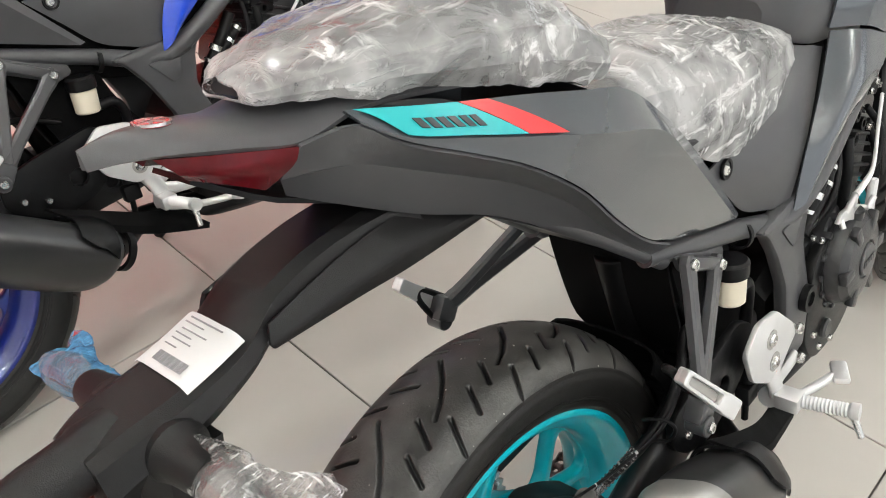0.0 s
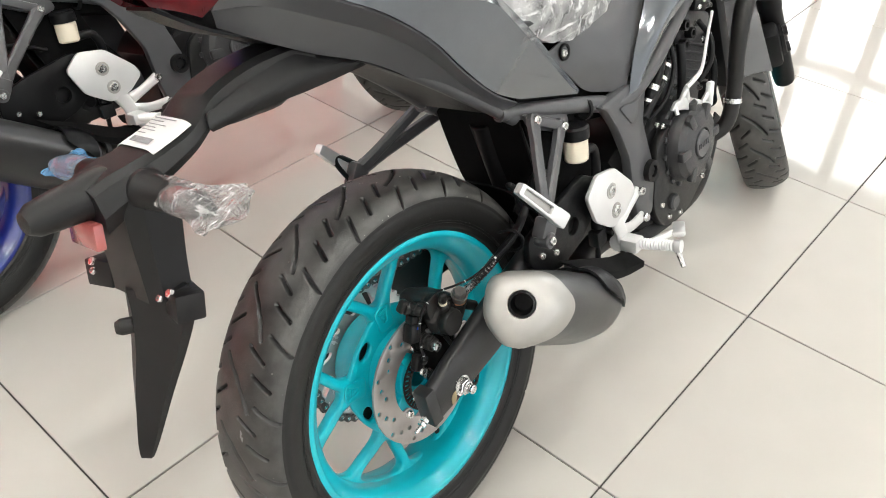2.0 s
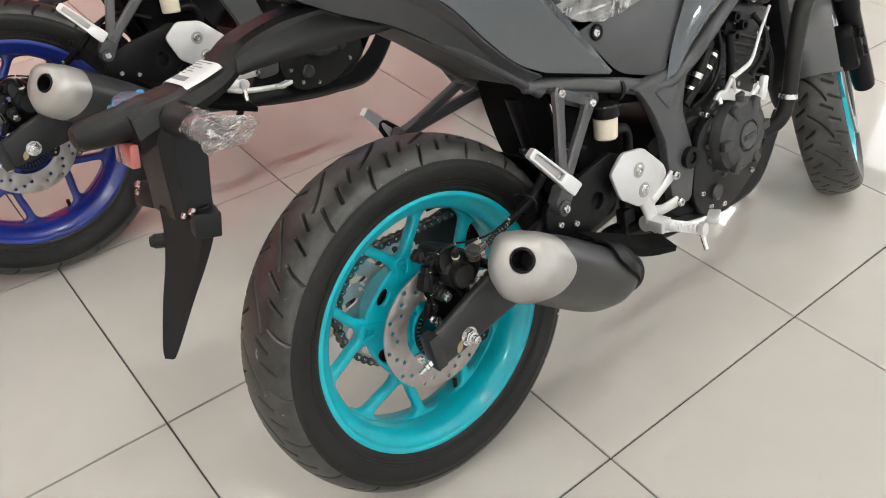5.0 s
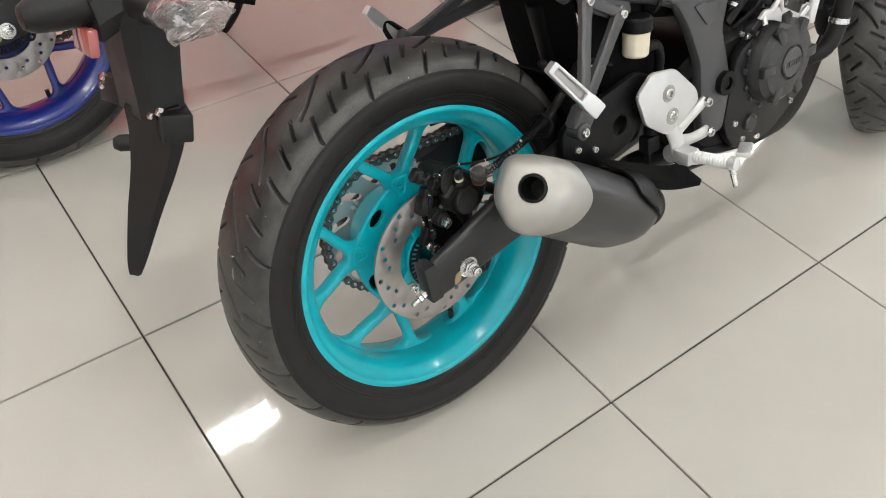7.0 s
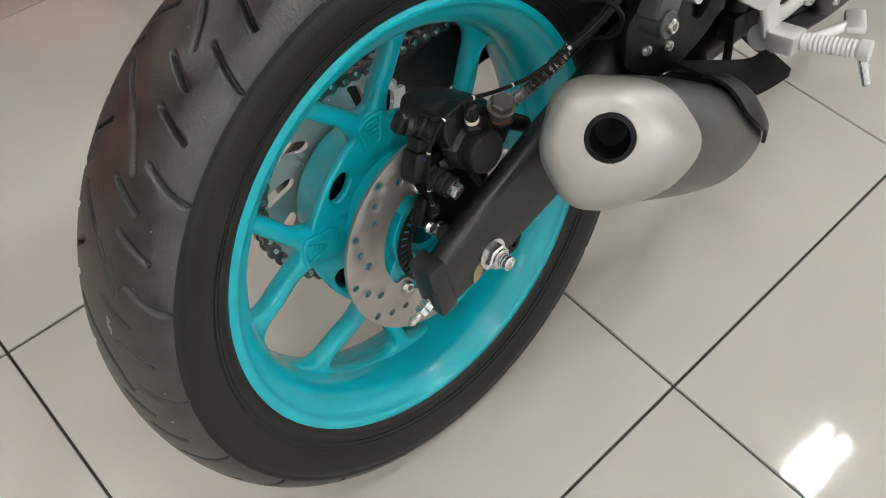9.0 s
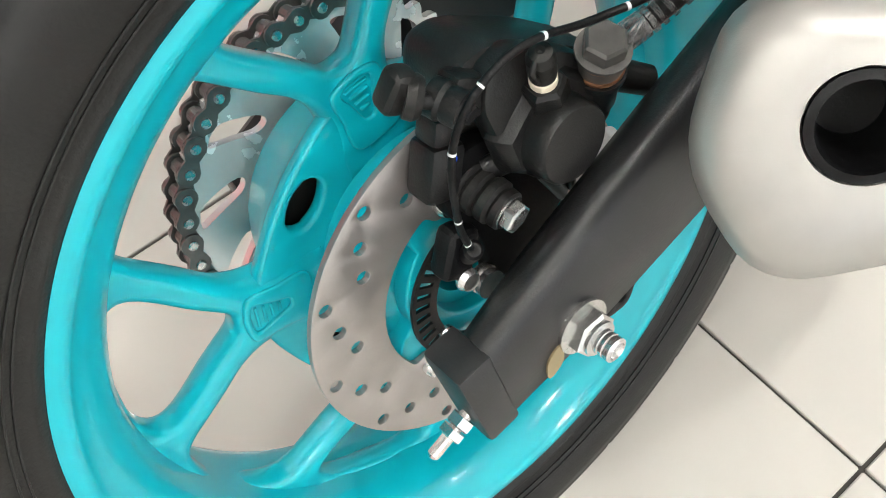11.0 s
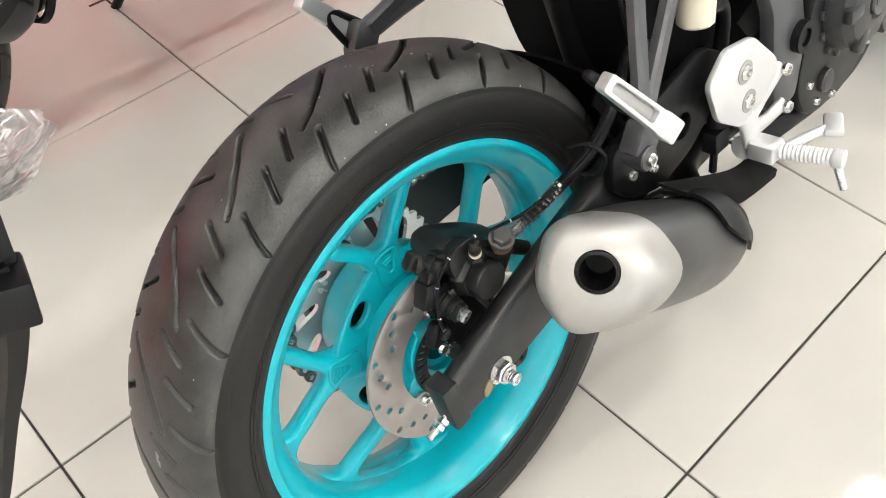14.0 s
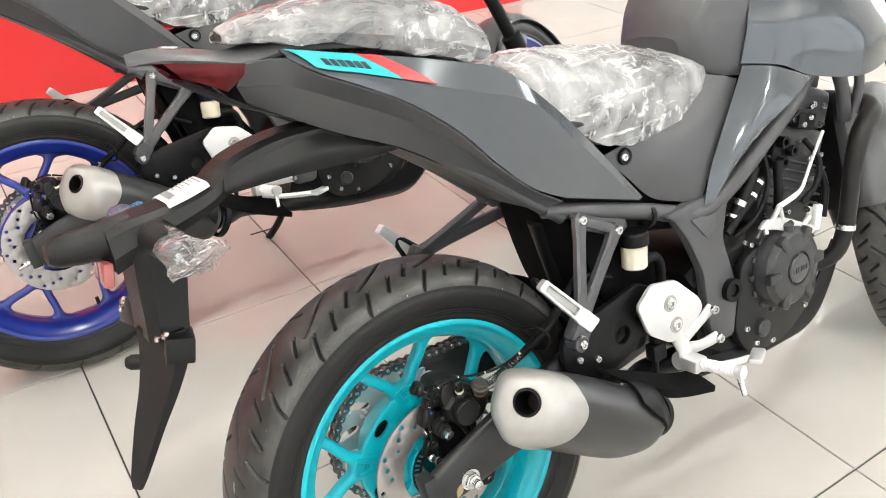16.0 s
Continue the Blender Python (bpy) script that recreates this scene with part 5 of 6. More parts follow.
    bolts(eng, [((0.845, -0.111, 0.56), RIGHT), ((0.835, -0.121, 0.64), RIGHT), ((0.815, -0.121, 0.632), RIGHT), ((0.66, -0.118, 0.452), RIGHT), ((0.845, -0.112, 0.412), RIGHT)], STEEL, 0.0055, 0.005)
    bm = bmesh.new()
    for dx, dz in ((0.0, 0.0), (0.028, 0.014), (0.004, 0.036)):
        p = Vector((0.755 + dx, -0.112, 0.578 + dz))
        ring(bm, p, RIGHT, 0.0105, 0.006, 0.014, 18)
    box(bm, (0.767, -0.105, 0.595), (0.05, 0.012, 0.05), (0, 20, 0), 0.004)
    part("mount_bracket", bm, SATIN, eng)
    bm = bmesh.new()
    tube(bm, [(0.60, -0.09, 0.44), (0.62, -0.105, 0.50), (0.655, -0.112, 0.545), (0.69, -0.108, 0.585)], 0.011, 12)
    tube(bm, [(0.735, -0.118, 0.47), (0.738, -0.122, 0.53), (0.742, -0.118, 0.585)], 0.0085, 12)
    part("coolant_hose", bm, BLACK, eng)
    bm = bmesh.new()
    ring(bm, (0.642, -0.1095, 0.530), (0.6, -0.1, 0.8), 0.0135, 0.0105, 0.010, 20)
    ring(bm, (0.628, -0.106, 0.512), (0.5, -0.1, 0.85), 0.0135, 0.0105, 0.006, 20)
    part("hose_clamp", bm, STEEL, eng)
    # belly pan
    bm = bmesh.new()
    for s in (-1, 1):
        skin(bm, [[(0.50, s * 0.085, 0.275), (0.58, s * 0.100, 0.262), (0.72, s * 0.105, 0.250), (0.85, s * 0.095, 0.265), (0.955, s * 0.085, 0.36)], [(0.52, s * 0.105, 0.245), (0.62, s * 0.110, 0.232), (0.74, s * 0.108, 0.218), (0.88, s * 0.095, 0.222), (0.985, s * 0.085, 0.33)], [(0.56, s * 0.09, 0.225), (0.66, s * 0.08, 0.205), (0.76, s * 0.075, 0.195), (0.89, s * 0.06, 0.198), (1.0, s * 0.06, 0.31)]], 24, 10, 0.004)
    part("belly_pan", bm, BLACK, root, "black plastic belly pan")
    # radiator with its hose
    bm = bmesh.new()
    box(bm, (0.985, 0, 0.53), (0.035, 0.19, 0.26), (0, -14, 0), 0.006)
    part("radiator", bm, SATIN, root)
    bm = bmesh.new()
    tube(bm, [(1.03, -0.09, 0.625), (0.99, -0.145, 0.620), (0.935, -0.156, 0.590), (0.908, -0.156, 0.52), (0.888, -0.154, 0.42), (0.868, -0.145, 0.372), (0.84, -0.115, 0.35)], [0.0185, 0.0185, 0.0185, 0.0165, 0.016, 0.016, 0.016], 16)
    hs = part("radiator_hose", bm, RUBBER, root, "thick black radiator hose")
    bm = bmesh.new()
    ring(bm, (0.887, -0.1535, 0.415), (0.2, -0.02, 0.97), 0.0185, 0.0155, 0.010, 24)
    part("hose_clamp", bm, STEEL, hs)


def bodywork(root, gloss, shroud, matte, accents):
    """Tail, seats, side covers and tank. Each right-hand panel has its mirror image."""
    for s in (-1, 1):
        def Y(pts):
            return [(x, -s * y, z) for x, y, z in pts]
        up = [(-0.112, -0.072, 0.949), (-0.041, -0.094, 0.930), (0.038, -0.110, 0.910), (0.102, -0.118, 0.891), (0.165, -0.122, 0.870), (0.221, -0.122, 0.826), (0.293, -0.118, 0.755), (0.425, -0.102, 0.610)]
        mid = [(-0.106, -0.080, 0.940), (-0.080, -0.098, 0.919), (-0.031, -0.118, 0.902), (0.027, -0.130, 0.881), (0.108, -0.138, 0.852), (0.195, -0.138, 0.820), (0.254, -0.132, 0.768), (0.415, -0.104, 0.608)]
        low = [(-0.106, -0.080, 0.938), (-0.080, -0.097, 0.916), (-0.032, -0.116, 0.889), (0.022, -0.124, 0.856), (0.087, -0.124, 0.804), (0.145, -0.118, 0.743), (0.206, -0.110, 0.689), (0.268, -0.104, 0.655)]
        bm = bmesh.new()
        skin(bm, [Y(up), Y(mid)], 48, 6, 0.003)
        skin(bm, [Y(mid), Y(low)], 48, 6, 0.003)
        cowl = part("tail_cowl", bm, gloss, root, "glossy painted tail side panel")
        if accents:
            ru, rm = resample(up, 1601), resample(mid, 1601)

            def decal(name, top, foot, v0, v1, off, mat, label=""):
                """A thin patch on the upper facet, between two x places on its top edge and two on its foot."""
                def column(rows, x):
                    return min(range(1601), key=lambda i: abs(rows[i].x - x))
                c0, c1, d0, d1 = column(ru, top[0]), column(ru, top[1]), column(rm, foot[0]), column(rm, foot[1])
                rows = []
                for j in range(5):
                    v = v0 + (v1 - v0) * j / 4
                    row = []
                    for m in range(9):
                        i = round((c0 + (c1 - c0) * m / 8) * (1 - v) + (d0 + (d1 - d0) * m / 8) * v)
                        q = ru[i].lerp(rm[i], v)
                        row.append((q.x, q.y - off * 0.85, q.z + off * 0.5))
                    rows.append(row)
                bm = bmesh.new()
                skin(bm, [Y(r) for r in rows], 16, 8, 0.0008)
                return part(name, bm, mat, cowl, label)

            decal("teal_stripe", (-0.108, -0.030), (-0.080, 0.018), 0.03, 0.95, 0.0030, DECAL_TEAL, "teal tail decal")
            decal("red_stripe", (-0.029, -0.003), (0.019, 0.062), 0.03, 0.95, 0.0030, RED, "red tail decal")
            for k in range(6):
                x0 = -0.076 + 0.0088 * k
                decal("decal_bar", (x0, x0 + 0.0060), (x0 + 0.010, x0 + 0.0160), 0.42, 0.72, 0.0042, DECAL_DARK)
        # matte panel below it, from the tail light to the frame
        bm = bmesh.new()
        u2 = [(-0.245, -0.030, 0.962), (-0.155, -0.072, 0.942), (-0.108, -0.077, 0.9385), (-0.081, -0.094, 0.9155), (-0.032, -0.113, 0.8885), (0.022, -0.121, 0.8555), (0.087, -0.121, 0.8035), (0.145, -0.115, 0.7425), (0.206, -0.107, 0.6885), (0.262, -0.101, 0.653)]
        m2 = [(-0.205, -0.030, 0.935), (-0.165, -0.052, 0.918), (-0.105, -0.062, 0.905), (-0.045, -0.075, 0.875), (0.04, -0.088, 0.828), (0.11, -0.088, 0.775), (0.17, -0.084, 0.715), (0.240, -0.088, 0.648)]
        l2 = [(-0.185, -0.024, 0.912), (-0.150, -0.030, 0.895), (-0.105, -0.034, 0.866), (-0.04, -0.045, 0.828), (0.035, -0.054, 0.792), (0.10, -0.058, 0.748), (0.165, -0.062, 0.702), (0.238, -0.085, 0.645)]
        # the light takes the rear corner, so the panel starts in front of it
        cut = [[p for p in c if p[0] > -0.17] for c in (u2, m2, l2)]
        skin(bm, [Y(c) for c in cut[:2]], 44, 6, 0.003)
        skin(bm, [Y(c) for c in cut[1:]], 44, 6, 0.003)
        part("tail_lower_panel", bm, matte, root, "matte dark grey tail panel")
        bm = bmesh.new()
        skin(bm, [Y(c) for c in ([(-0.236, -0.026, 0.957), (-0.195, -0.055, 0.949), (-0.156, -0.073, 0.940)], [(-0.228, -0.034, 0.946), (-0.195, -0.056, 0.936), (-0.160, -0.068, 0.928)], [(-0.220, -0.030, 0.936), (-0.198, -0.044, 0.925), (-0.176, -0.049, 0.912)])], 16, 10, 0.006)
        light = part("tail_light", bm, LENS, root, "dark red tail light lens")
        bm = bmesh.new()
        for k in range(4):
            p, q = (-0.222 + 0.017 * k, -0.036 - 0.009 * k, 0.9515 - 0.003 * k), (-0.212 + 0.012 * k, -0.037 - 0.006 * k, 0.933 - 0.005 * k)
            tube(bm, [(p[0], -s * p[1], p[2]), (q[0], -s * q[1], q[2])], 0.0012, 6, 2)
        part("lens_rib", bm, LENS, light)
    # top of the tail, a pointed shell
    bm = bmesh.new()
    skin(bm, [[(x, y * w, z + dz) for x, w, z in ((-0.270, 0.004, 0.9655), (-0.238, 0.030, 0.9665), (-0.19, 0.058, 0.957), (-0.15, 0.072, 0.948), (-0.09, 0.073, 0.952), (0.0, 0.095, 0.94))] for y, dz in ((-1, -0.006), (-0.8, 0.000), (-0.35, 0.007), (0, 0.009), (0.35, 0.007), (0.8, 0.000), (1, -0.006))], 30, 20, 0.004)
    top = part("tail_cover", bm, matte, root, "matte dark grey pointed tail cover")
    bm = bmesh.new()
    lathe(bm, [(0, 0), (0.0135, 0), (0.0135, 0.0010), (0.012, 0.0016), (0, 0.0018)], (-0.2165, 0, 0.9708), (0.2, 0, 1), 32)
    em = part("emblem", bm, RED, top, "round red and silver emblem")
    bm = bmesh.new()
    ring(bm, (-0.2164, 0, 0.9712), (0.2, 0, 1), 0.0138, 0.0118, 0.0020, 32)
    for k in range(3):
        t = bmesh.new()
        box(t, (0, 0, 0), (0.020, 0.0022, 0.0015), bev=0)
        t.transform(Matrix.Translation((-0.2161, 0, 0.9727)) @ pose(0, 0, 0, 0, 11.3, 0) @ pose(0, 0, 0, 0, 0, 60 * k))
        merge(bm, t)
    part("emblem_ring", bm, STEEL, em)
    # underside of the tail
    bm = bmesh.new()
    skin(bm, [[(x, y * w, z) for x, w, z in ((-0.215, 0.026, 0.934), (-0.16, 0.030, 0.895), (-0.10, 0.034, 0.866), (0.035, 0.054, 0.792), (0.165, 0.062, 0.702), (0.24, 0.085, 0.643))] for y in (-1, -0.4, 0.4, 1)], 24, 8, 0.004)
    part("under_tail", bm, BLACK, root)
    # pillion and rider seats
    bm = bmesh.new()
    secs = []
    for x, w, zb, zt in ((-0.150, 0.030, 0.966, 0.976), (-0.12, 0.060, 0.961, 0.986), (-0.05, 0.088, 0.945, 0.993), (0.03, 0.100, 0.922, 0.990), (0.10, 0.106, 0.900, 0.975), (0.165, 0.104, 0.880, 0.935)):
        secs.append([Vector((x, w * a, zb + (zt - zb) * b)) for a, b in ((-0.92, 0), (-1, 0.25), (-0.96, 0.6), (-0.75, 0.88), (-0.35, 1), (0, 1.0), (0.35, 1), (0.75, 0.88), (0.96, 0.6), (1, 0.25), (0.92, 0))])
    smooth_loft(bm, secs, 6)
    seat = part("pillion_seat", bm, SEATVINYL, root, "black pillion seat under clear film")
    film_over(secs, seat, 0.007, 3.1)
    bm = bmesh.new()
    secs = []
    for x, w, zb, zt in ((0.175, 0.100, 0.80, 0.868), (0.24, 0.108, 0.765, 0.832), (0.34, 0.112, 0.725, 0.800), (0.46, 0.105, 0.705, 0.792), (0.56, 0.085, 0.71, 0.785), (0.605, 0.060, 0.72, 0.785)):
        secs.append([Vector((x, w * a, zb + (zt - zb) * b)) for a, b in ((-0.95, 0), (-1, 0.3), (-0.95, 0.65), (-0.72, 0.9), (-0.35, 1), (0, 0.98), (0.35, 1), (0.72, 0.9), (0.95, 0.65), (1, 0.3), (0.95, 0))])
    smooth_loft(bm, secs, 6)
    seat = part("rider_seat", bm, SEATVINYL, root, "black rider seat under loose clear film")
    secs = []
    for x, w, zb, zt in ((0.215, 0.085, 0.80, 0.850), (0.27, 0.105, 0.765, 0.862), (0.36, 0.112, 0.715, 0.855), (0.46, 0.110, 0.705, 0.838), (0.55, 0.100, 0.725, 0.812), (0.605, 0.085, 0.76, 0.79)):
        secs.append([Vector((x, w * a, zb + (zt - zb) * b)) for a, b in ((-0.95, 0), (-1, 0.3), (-0.95, 0.65), (-0.72, 0.9), (-0.35, 1), (0, 0.98), (0.35, 1), (0.72, 0.9), (0.95, 0.65), (1, 0.3), (0.95, 0))])
    film_over(secs, seat, 0.004, 7.7)
    # side covers, shrouds
    for s in (-1, 1):
        def Y(pts):
            return [(x, -s * y, z) for x, y, z in pts]
        bm = bmesh.new()
        skin(bm, [Y(c) for c in ([(0.354, -0.096, 0.694), (0.40, -0.098, 0.648), (0.448, -0.097, 0.601), (0.50, -0.108, 0.580), (0.540, -0.116, 0.566)], [(0.419, -0.100, 0.706), (0.455, -0.110, 0.668), (0.49, -0.116, 0.640), (0.535, -0.120, 0.622), (0.565, -0.120, 0.615)], [(0.505, -0.098, 0.716), (0.53, -0.111, 0.704), (0.555, -0.117, 0.695), (0.585, -0.118, 0.680), (0.605, -0.117, 0.672)], [(0.602, -0.090, 0.768), (0.62, -0.098, 0.762), (0.635, -0.102, 0.758), (0.65, -0.104, 0.752), (0.660, -0.106, 0.748)])], 28, 22, 0.003)
        cover = part("side_cover", bm, matte, root, "matte grey side cover")
        bolts(cover, [((0.394, s * 0.101, 0.683) if s > 0 else (0.394, -0.101, 0.683), (0, s, 0))], STEEL, 0.0065, 0.004)
        bm = bmesh.new()
        lathe(bm, [(0.0095, 0), (0.0095, 0.003), (0.013, 0.0035), (0.014, 0.001), (0.014, 0)], (0.396, s * 0.100, 0.684), (0, s, 0), 24)
        part("bolt_recess", bm, BLACK, cover)
        bm = bmesh.new()
        skin(bm, [Y(c) for c in ([(0.540, -0.124, 0.560), (0.560, -0.127, 0.625), (0.610, -0.124, 0.700), (0.667, -0.113, 0.768)], [(0.556, -0.136, 0.572), (0.605, -0.148, 0.645), (0.665, -0.150, 0.705), (0.715, -0.140, 0.757)], [(0.580, -0.132, 0.592), (0.660, -0.150, 0.660), (0.730, -0.158, 0.695), (0.800, -0.150, 0.722)])], 26, 18, 0.004)
        part("tank_shroud", bm, shroud, root, "glossy painted tank shroud")
        bm = bmesh.new()
        skin(bm, [Y(c) for c in ([(0.665, -0.112, 0.772), (0.73, -0.140, 0.757), (0.80, -0.152, 0.724), (0.92, -0.170, 0.70), (1.02, -0.16, 0.71)], [(0.675, -0.120, 0.83), (0.75, -0.150, 0.82), (0.84, -0.168, 0.80), (0.94, -0.176, 0.775), (1.03, -0.16, 0.76)], [(0.70, -0.110, 0.90), (0.78, -0.135, 0.90), (0.87, -0.150, 0.88), (0.95, -0.150, 0.85), (1.03, -0.14, 0.82)])], 26, 16, 0.004)
        part("tank_wing", bm, shroud, root, "glossy painted tank wing")
    # tank, matte at the knees
    bm = bmesh.new()
    secs = []
    for x, w, zb, zt in ((0.575, 0.060, 0.80, 0.835), (0.60, 0.090, 0.775, 0.885), (0.65, 0.106, 0.755, 0.95), (0.72, 0.118, 0.75, 0.99), (0.82, 0.125, 0.75, 1.01), (0.93, 0.115, 0.76, 0.99), (1.0, 0.085, 0.78, 0.95)):
        secs.append([Vector((x, w * a, zb + (zt - zb) * b)) for a, b in ((-0.9, 0), (-1, 0.15), (-1.02, 0.5), (-0.9, 0.82), (-0.5, 0.97), (0, 1), (0.5, 0.97), (0.9, 0.82), (1.02, 0.5), (1, 0.15), (0.9, 0))])
    smooth_loft(bm, secs, 6)
    part("fuel_tank", bm, matte, root, "dark matte fuel tank")


def film_over(secs, parent, grow, seed):
    """Loose film drawn over a seat, folded and bunched."""
    bm = bmesh.new()
    c = sum((sum(s, Vector()) / len(s) for s in secs), Vector()) / len(secs)
    big = []
    for s in secs:
        m = sum(s, Vector()) / len(s)
        ringp = [p + (p - m).normalized() * grow * (0.6 + 0.6 * abs(noise.noise(p * 30 + Vector((seed, 0, 0))))) for p in s]
        big.append(ringp)
    ends = [[p.lerp(sum(big[i], Vector()) / len(big[i]), 0.35) + (big[i][0] - big[j][0]) * 0.18 for p in big[i]] for i, j in ((0, 1), (-1, -2))]
    big = [ends[0], *big, ends[1]]
    smooth_loft(bm, big, 8, caps=False)
    bmesh.ops.subdivide_edges(bm, edges=bm.edges[:], cuts=3, use_grid_fill=True)
    bmesh.ops.recalc_face_normals(bm, faces=bm.faces[:])
    crumple(bm, 0.0045, 16, seed)
    crumple(bm, 0.0014, 48, seed + 5)
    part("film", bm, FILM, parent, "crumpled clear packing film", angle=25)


def film_bag(name, p, q, r, mat, parent, seed, spread):
    """A small loose bag of film drawn over a rod from p to q, pressed flat towards its torn open end."""
    p, q = Vector(p), Vector(q)
    d = q - p
    u = Vector((0.97, 0, 0.24))
    v = d.cross(u).normalized()
    bm = bmesh.new()
    n = 28
    rings = []
    for k in range(15):
        t = k / 14
        wide = r * (1.10 + 0.25 * math.sin(3 * math.pi * t)) + spread * t ** 1.6
        thick = r * (1.05 - 0.80 * max(0.0, t - 0.35) / 0.65)
        row = []
        for i in range(n):
            a = 2 * math.pi * i / n
            torn = 1 + t ** 3 * (0.10 * math.cos(a * 2 + seed) + 0.05 * math.sin(5 * a + seed))
            fold = 1 + 0.12 * math.sin(4 * a + seed + 2 * t)
            row.append(bm.verts.new(p + d * (t * torn) + u * math.cos(a) * wide * fold + v * math.sin(a) * thick * fold))
        rings.append(row)
    for a, b in zip(rings, rings[1:]):
        for k in range(n):
            bm.faces.new((a[k], b[k], b[(k + 1) % n], a[(k + 1) % n]))
    bmesh.ops.subdivide_edges(bm, edges=bm.edges[:], cuts=1, use_grid_fill=True)
    bmesh.ops.recalc_face_normals(bm, faces=bm.faces[:])
    crumple(bm, 0.0024, 40, seed)
    crumple(bm, 0.0011, 90, seed + 3)
    return part(name, bm, mat, parent, "loose wrap on the indicator", angle=25)


def plate_hanger(root):
    """The long rear arm with lamp, indicators, reflector, bracket and flap."""
    bm = bmesh.new()
    secs = []
    for x, z, wt, wb, h in ((-0.04, 0.845, 0.040, 0.050, 0.05), (-0.12, 0.845, 0.036, 0.044, 0.045), (-0.185, 0.832, 0.036, 0.040, 0.035), (-0.225, 0.808, 0.040, 0.044, 0.030), (-0.275, 0.798, 0.042, 0.048, 0.036), (-0.325, 0.793, 0.040, 0.046, 0.046), (-0.352, 0.786, 0.034, 0.040, 0.050)):
        secs.append([Vector((x, y, zz)) for y, zz in ((-wt * 0.7, z), (wt * 0.7, z), (wt, z - 0.006), (wb, z - h * 0.6), (wb * 0.8, z - h), (-wb * 0.8, z - h), (-wb, z - h * 0.6), (-wt, z - 0.006))])
    smooth_loft(bm, secs, 5)
    arm = part("plate_hanger", bm, FENDER, root, "long black number-plate hanger with mud flap")
    # side wings that join the tail
    for s in (-1, 1):
        bm = bmesh.new()
        skin(bm, [[(0.035, s * 0.030, 0.800), (-0.05, s * 0.040, 0.832), (-0.12, s * 0.044, 0.832), (-0.205, s * 0.046, 0.815)], [(0.038, s * 0.048, 0.792), (-0.05, s * 0.056, 0.812), (-0.13, s * 0.056, 0.810), (-0.21, s * 0.050, 0.800)], [(0.035, s * 0.046, 0.786), (-0.06, s * 0.052, 0.790), (-0.13, s * 0.052, 0.794), (-0.205, s * 0.046, 0.793)]], 22, 10, 0.004)
        part("side_wing", bm, FENDER, arm)
    bm = bmesh.new()
    secs = []
    for x, z, w, d in ((-0.300, 0.765, 0.056, 0.060), (-0.308, 0.72, 0.054, 0.056), (-0.314, 0.68, 0.052, 0.050), (-0.320, 0.645, 0.054, 0.046)):
        secs.append([Vector((x + a * d * 0.5, y * w, z)) for a, y in ((-1, -0.7), (-0.5, -1), (1, -1), (1, 1), (-0.5, 1), (-1, 0.7))])
    smooth_loft(bm, secs, 4)
    part("post", bm, FENDER, arm)
    # mud flap, ridged down the middle
    bm = bmesh.new()
    secs = []
    for x, z, w, d in ((-0.324, 0.655, 0.062, 0.042), (-0.329, 0.622, 0.064, 0.042), (-0.345, 0.580, 0.052, 0.036), (-0.370, 0.530, 0.037, 0.028), (-0.396, 0.472, 0.019, 0.018), (-0.404, 0.452, 0.012, 0.010)):
        secs.append([Vector((x + a * d, y * w, z)) for a, y in ((-0.55, 0), (-0.35, -0.25), (0.1, -1), (0.5, -1), (0.5, 1), (0.1, 1), (-0.35, 0.25))])
    smooth_loft(bm, secs, 5)
    part("mud_flap", bm, FENDER, arm)
    bm = bmesh.new()
    lathe(bm, [(0, 0), (0.010, 0), (0.010, 0.014), (0.007, 0.020), (0, 0.021)], (-0.350, 0.012, 0.606), (-0.8, 0.5, 0.1), 16)
    part("rubber_stop", bm, RUBBER, arm)
    # plate bracket
    for s in (-1, 1):
        bm = bmesh.new()
        box(bm, (-0.314 - (0.012 if s > 0 else 0), s * (0.076 if s > 0 else 0.058), 0.637 + (0.014 if s > 0 else 0)), (0.034, 0.046, 0.033), (0, 14, s * 12), 0.003)
        br = part("plate_bracket", bm, FENDER, arm)
        bm = bmesh.new()
        lift = Vector((-0.012, 0.020, 0.012)) if s > 0 else Vector()
        hexnut(bm, Vector((-0.326, s * 0.062, 0.655)) + lift, (-0.7, 0, 0.7), 0.0055, 0.005)
        bolt(bm, Vector((-0.334, s * 0.050, 0.650)) + lift, (-0.7, 0, 0.7), 0.0045, 0.004)
        part("bracket_bolt", bm, STEEL, br)
    # lamp hood that points to the rear
    bm = bmesh.new()
    lathe(bm, [(0.026, -0.015), (0.026, 0.010), (0.0235, 0.016), (0.021, 0.05), (0.018, 0.072), (0.012, 0.082), (0, 0.085)], (-0.335, 0.0, 0.772), (-1, -0.08, 0.06), 28)
    part("plate_lamp", bm, FENDER, arm)
    bm = bmesh.new()
    box(bm, (-0.362, -0.004, 0.738), (0.012, 0.060, 0.030), (0, 12, 0), 0.003)
    rf = part("reflector", bm, LENS_BRIGHT, arm, "red rear reflector")
    # indicators in wrap
    for s, film, nm in ((-1, THINFILM, "clear"), (1, BLUEFILM, "blue")):
        bm = bmesh.new()
        lathe(bm, [(0.024, 0), (0.024, 0.012), (0.020, 0.020), (0.017, 0.050), (0.015, 0.055), (0, 0.055)], (-0.300, s * 0.036, 0.766), (0, s, 0), 24)
        stalk = part("indicator_stalk", bm, FENDER, arm)
        bm = bmesh.new()
        a0 = Vector((-0.300, s * 0.088, 0.767))
        secs = []
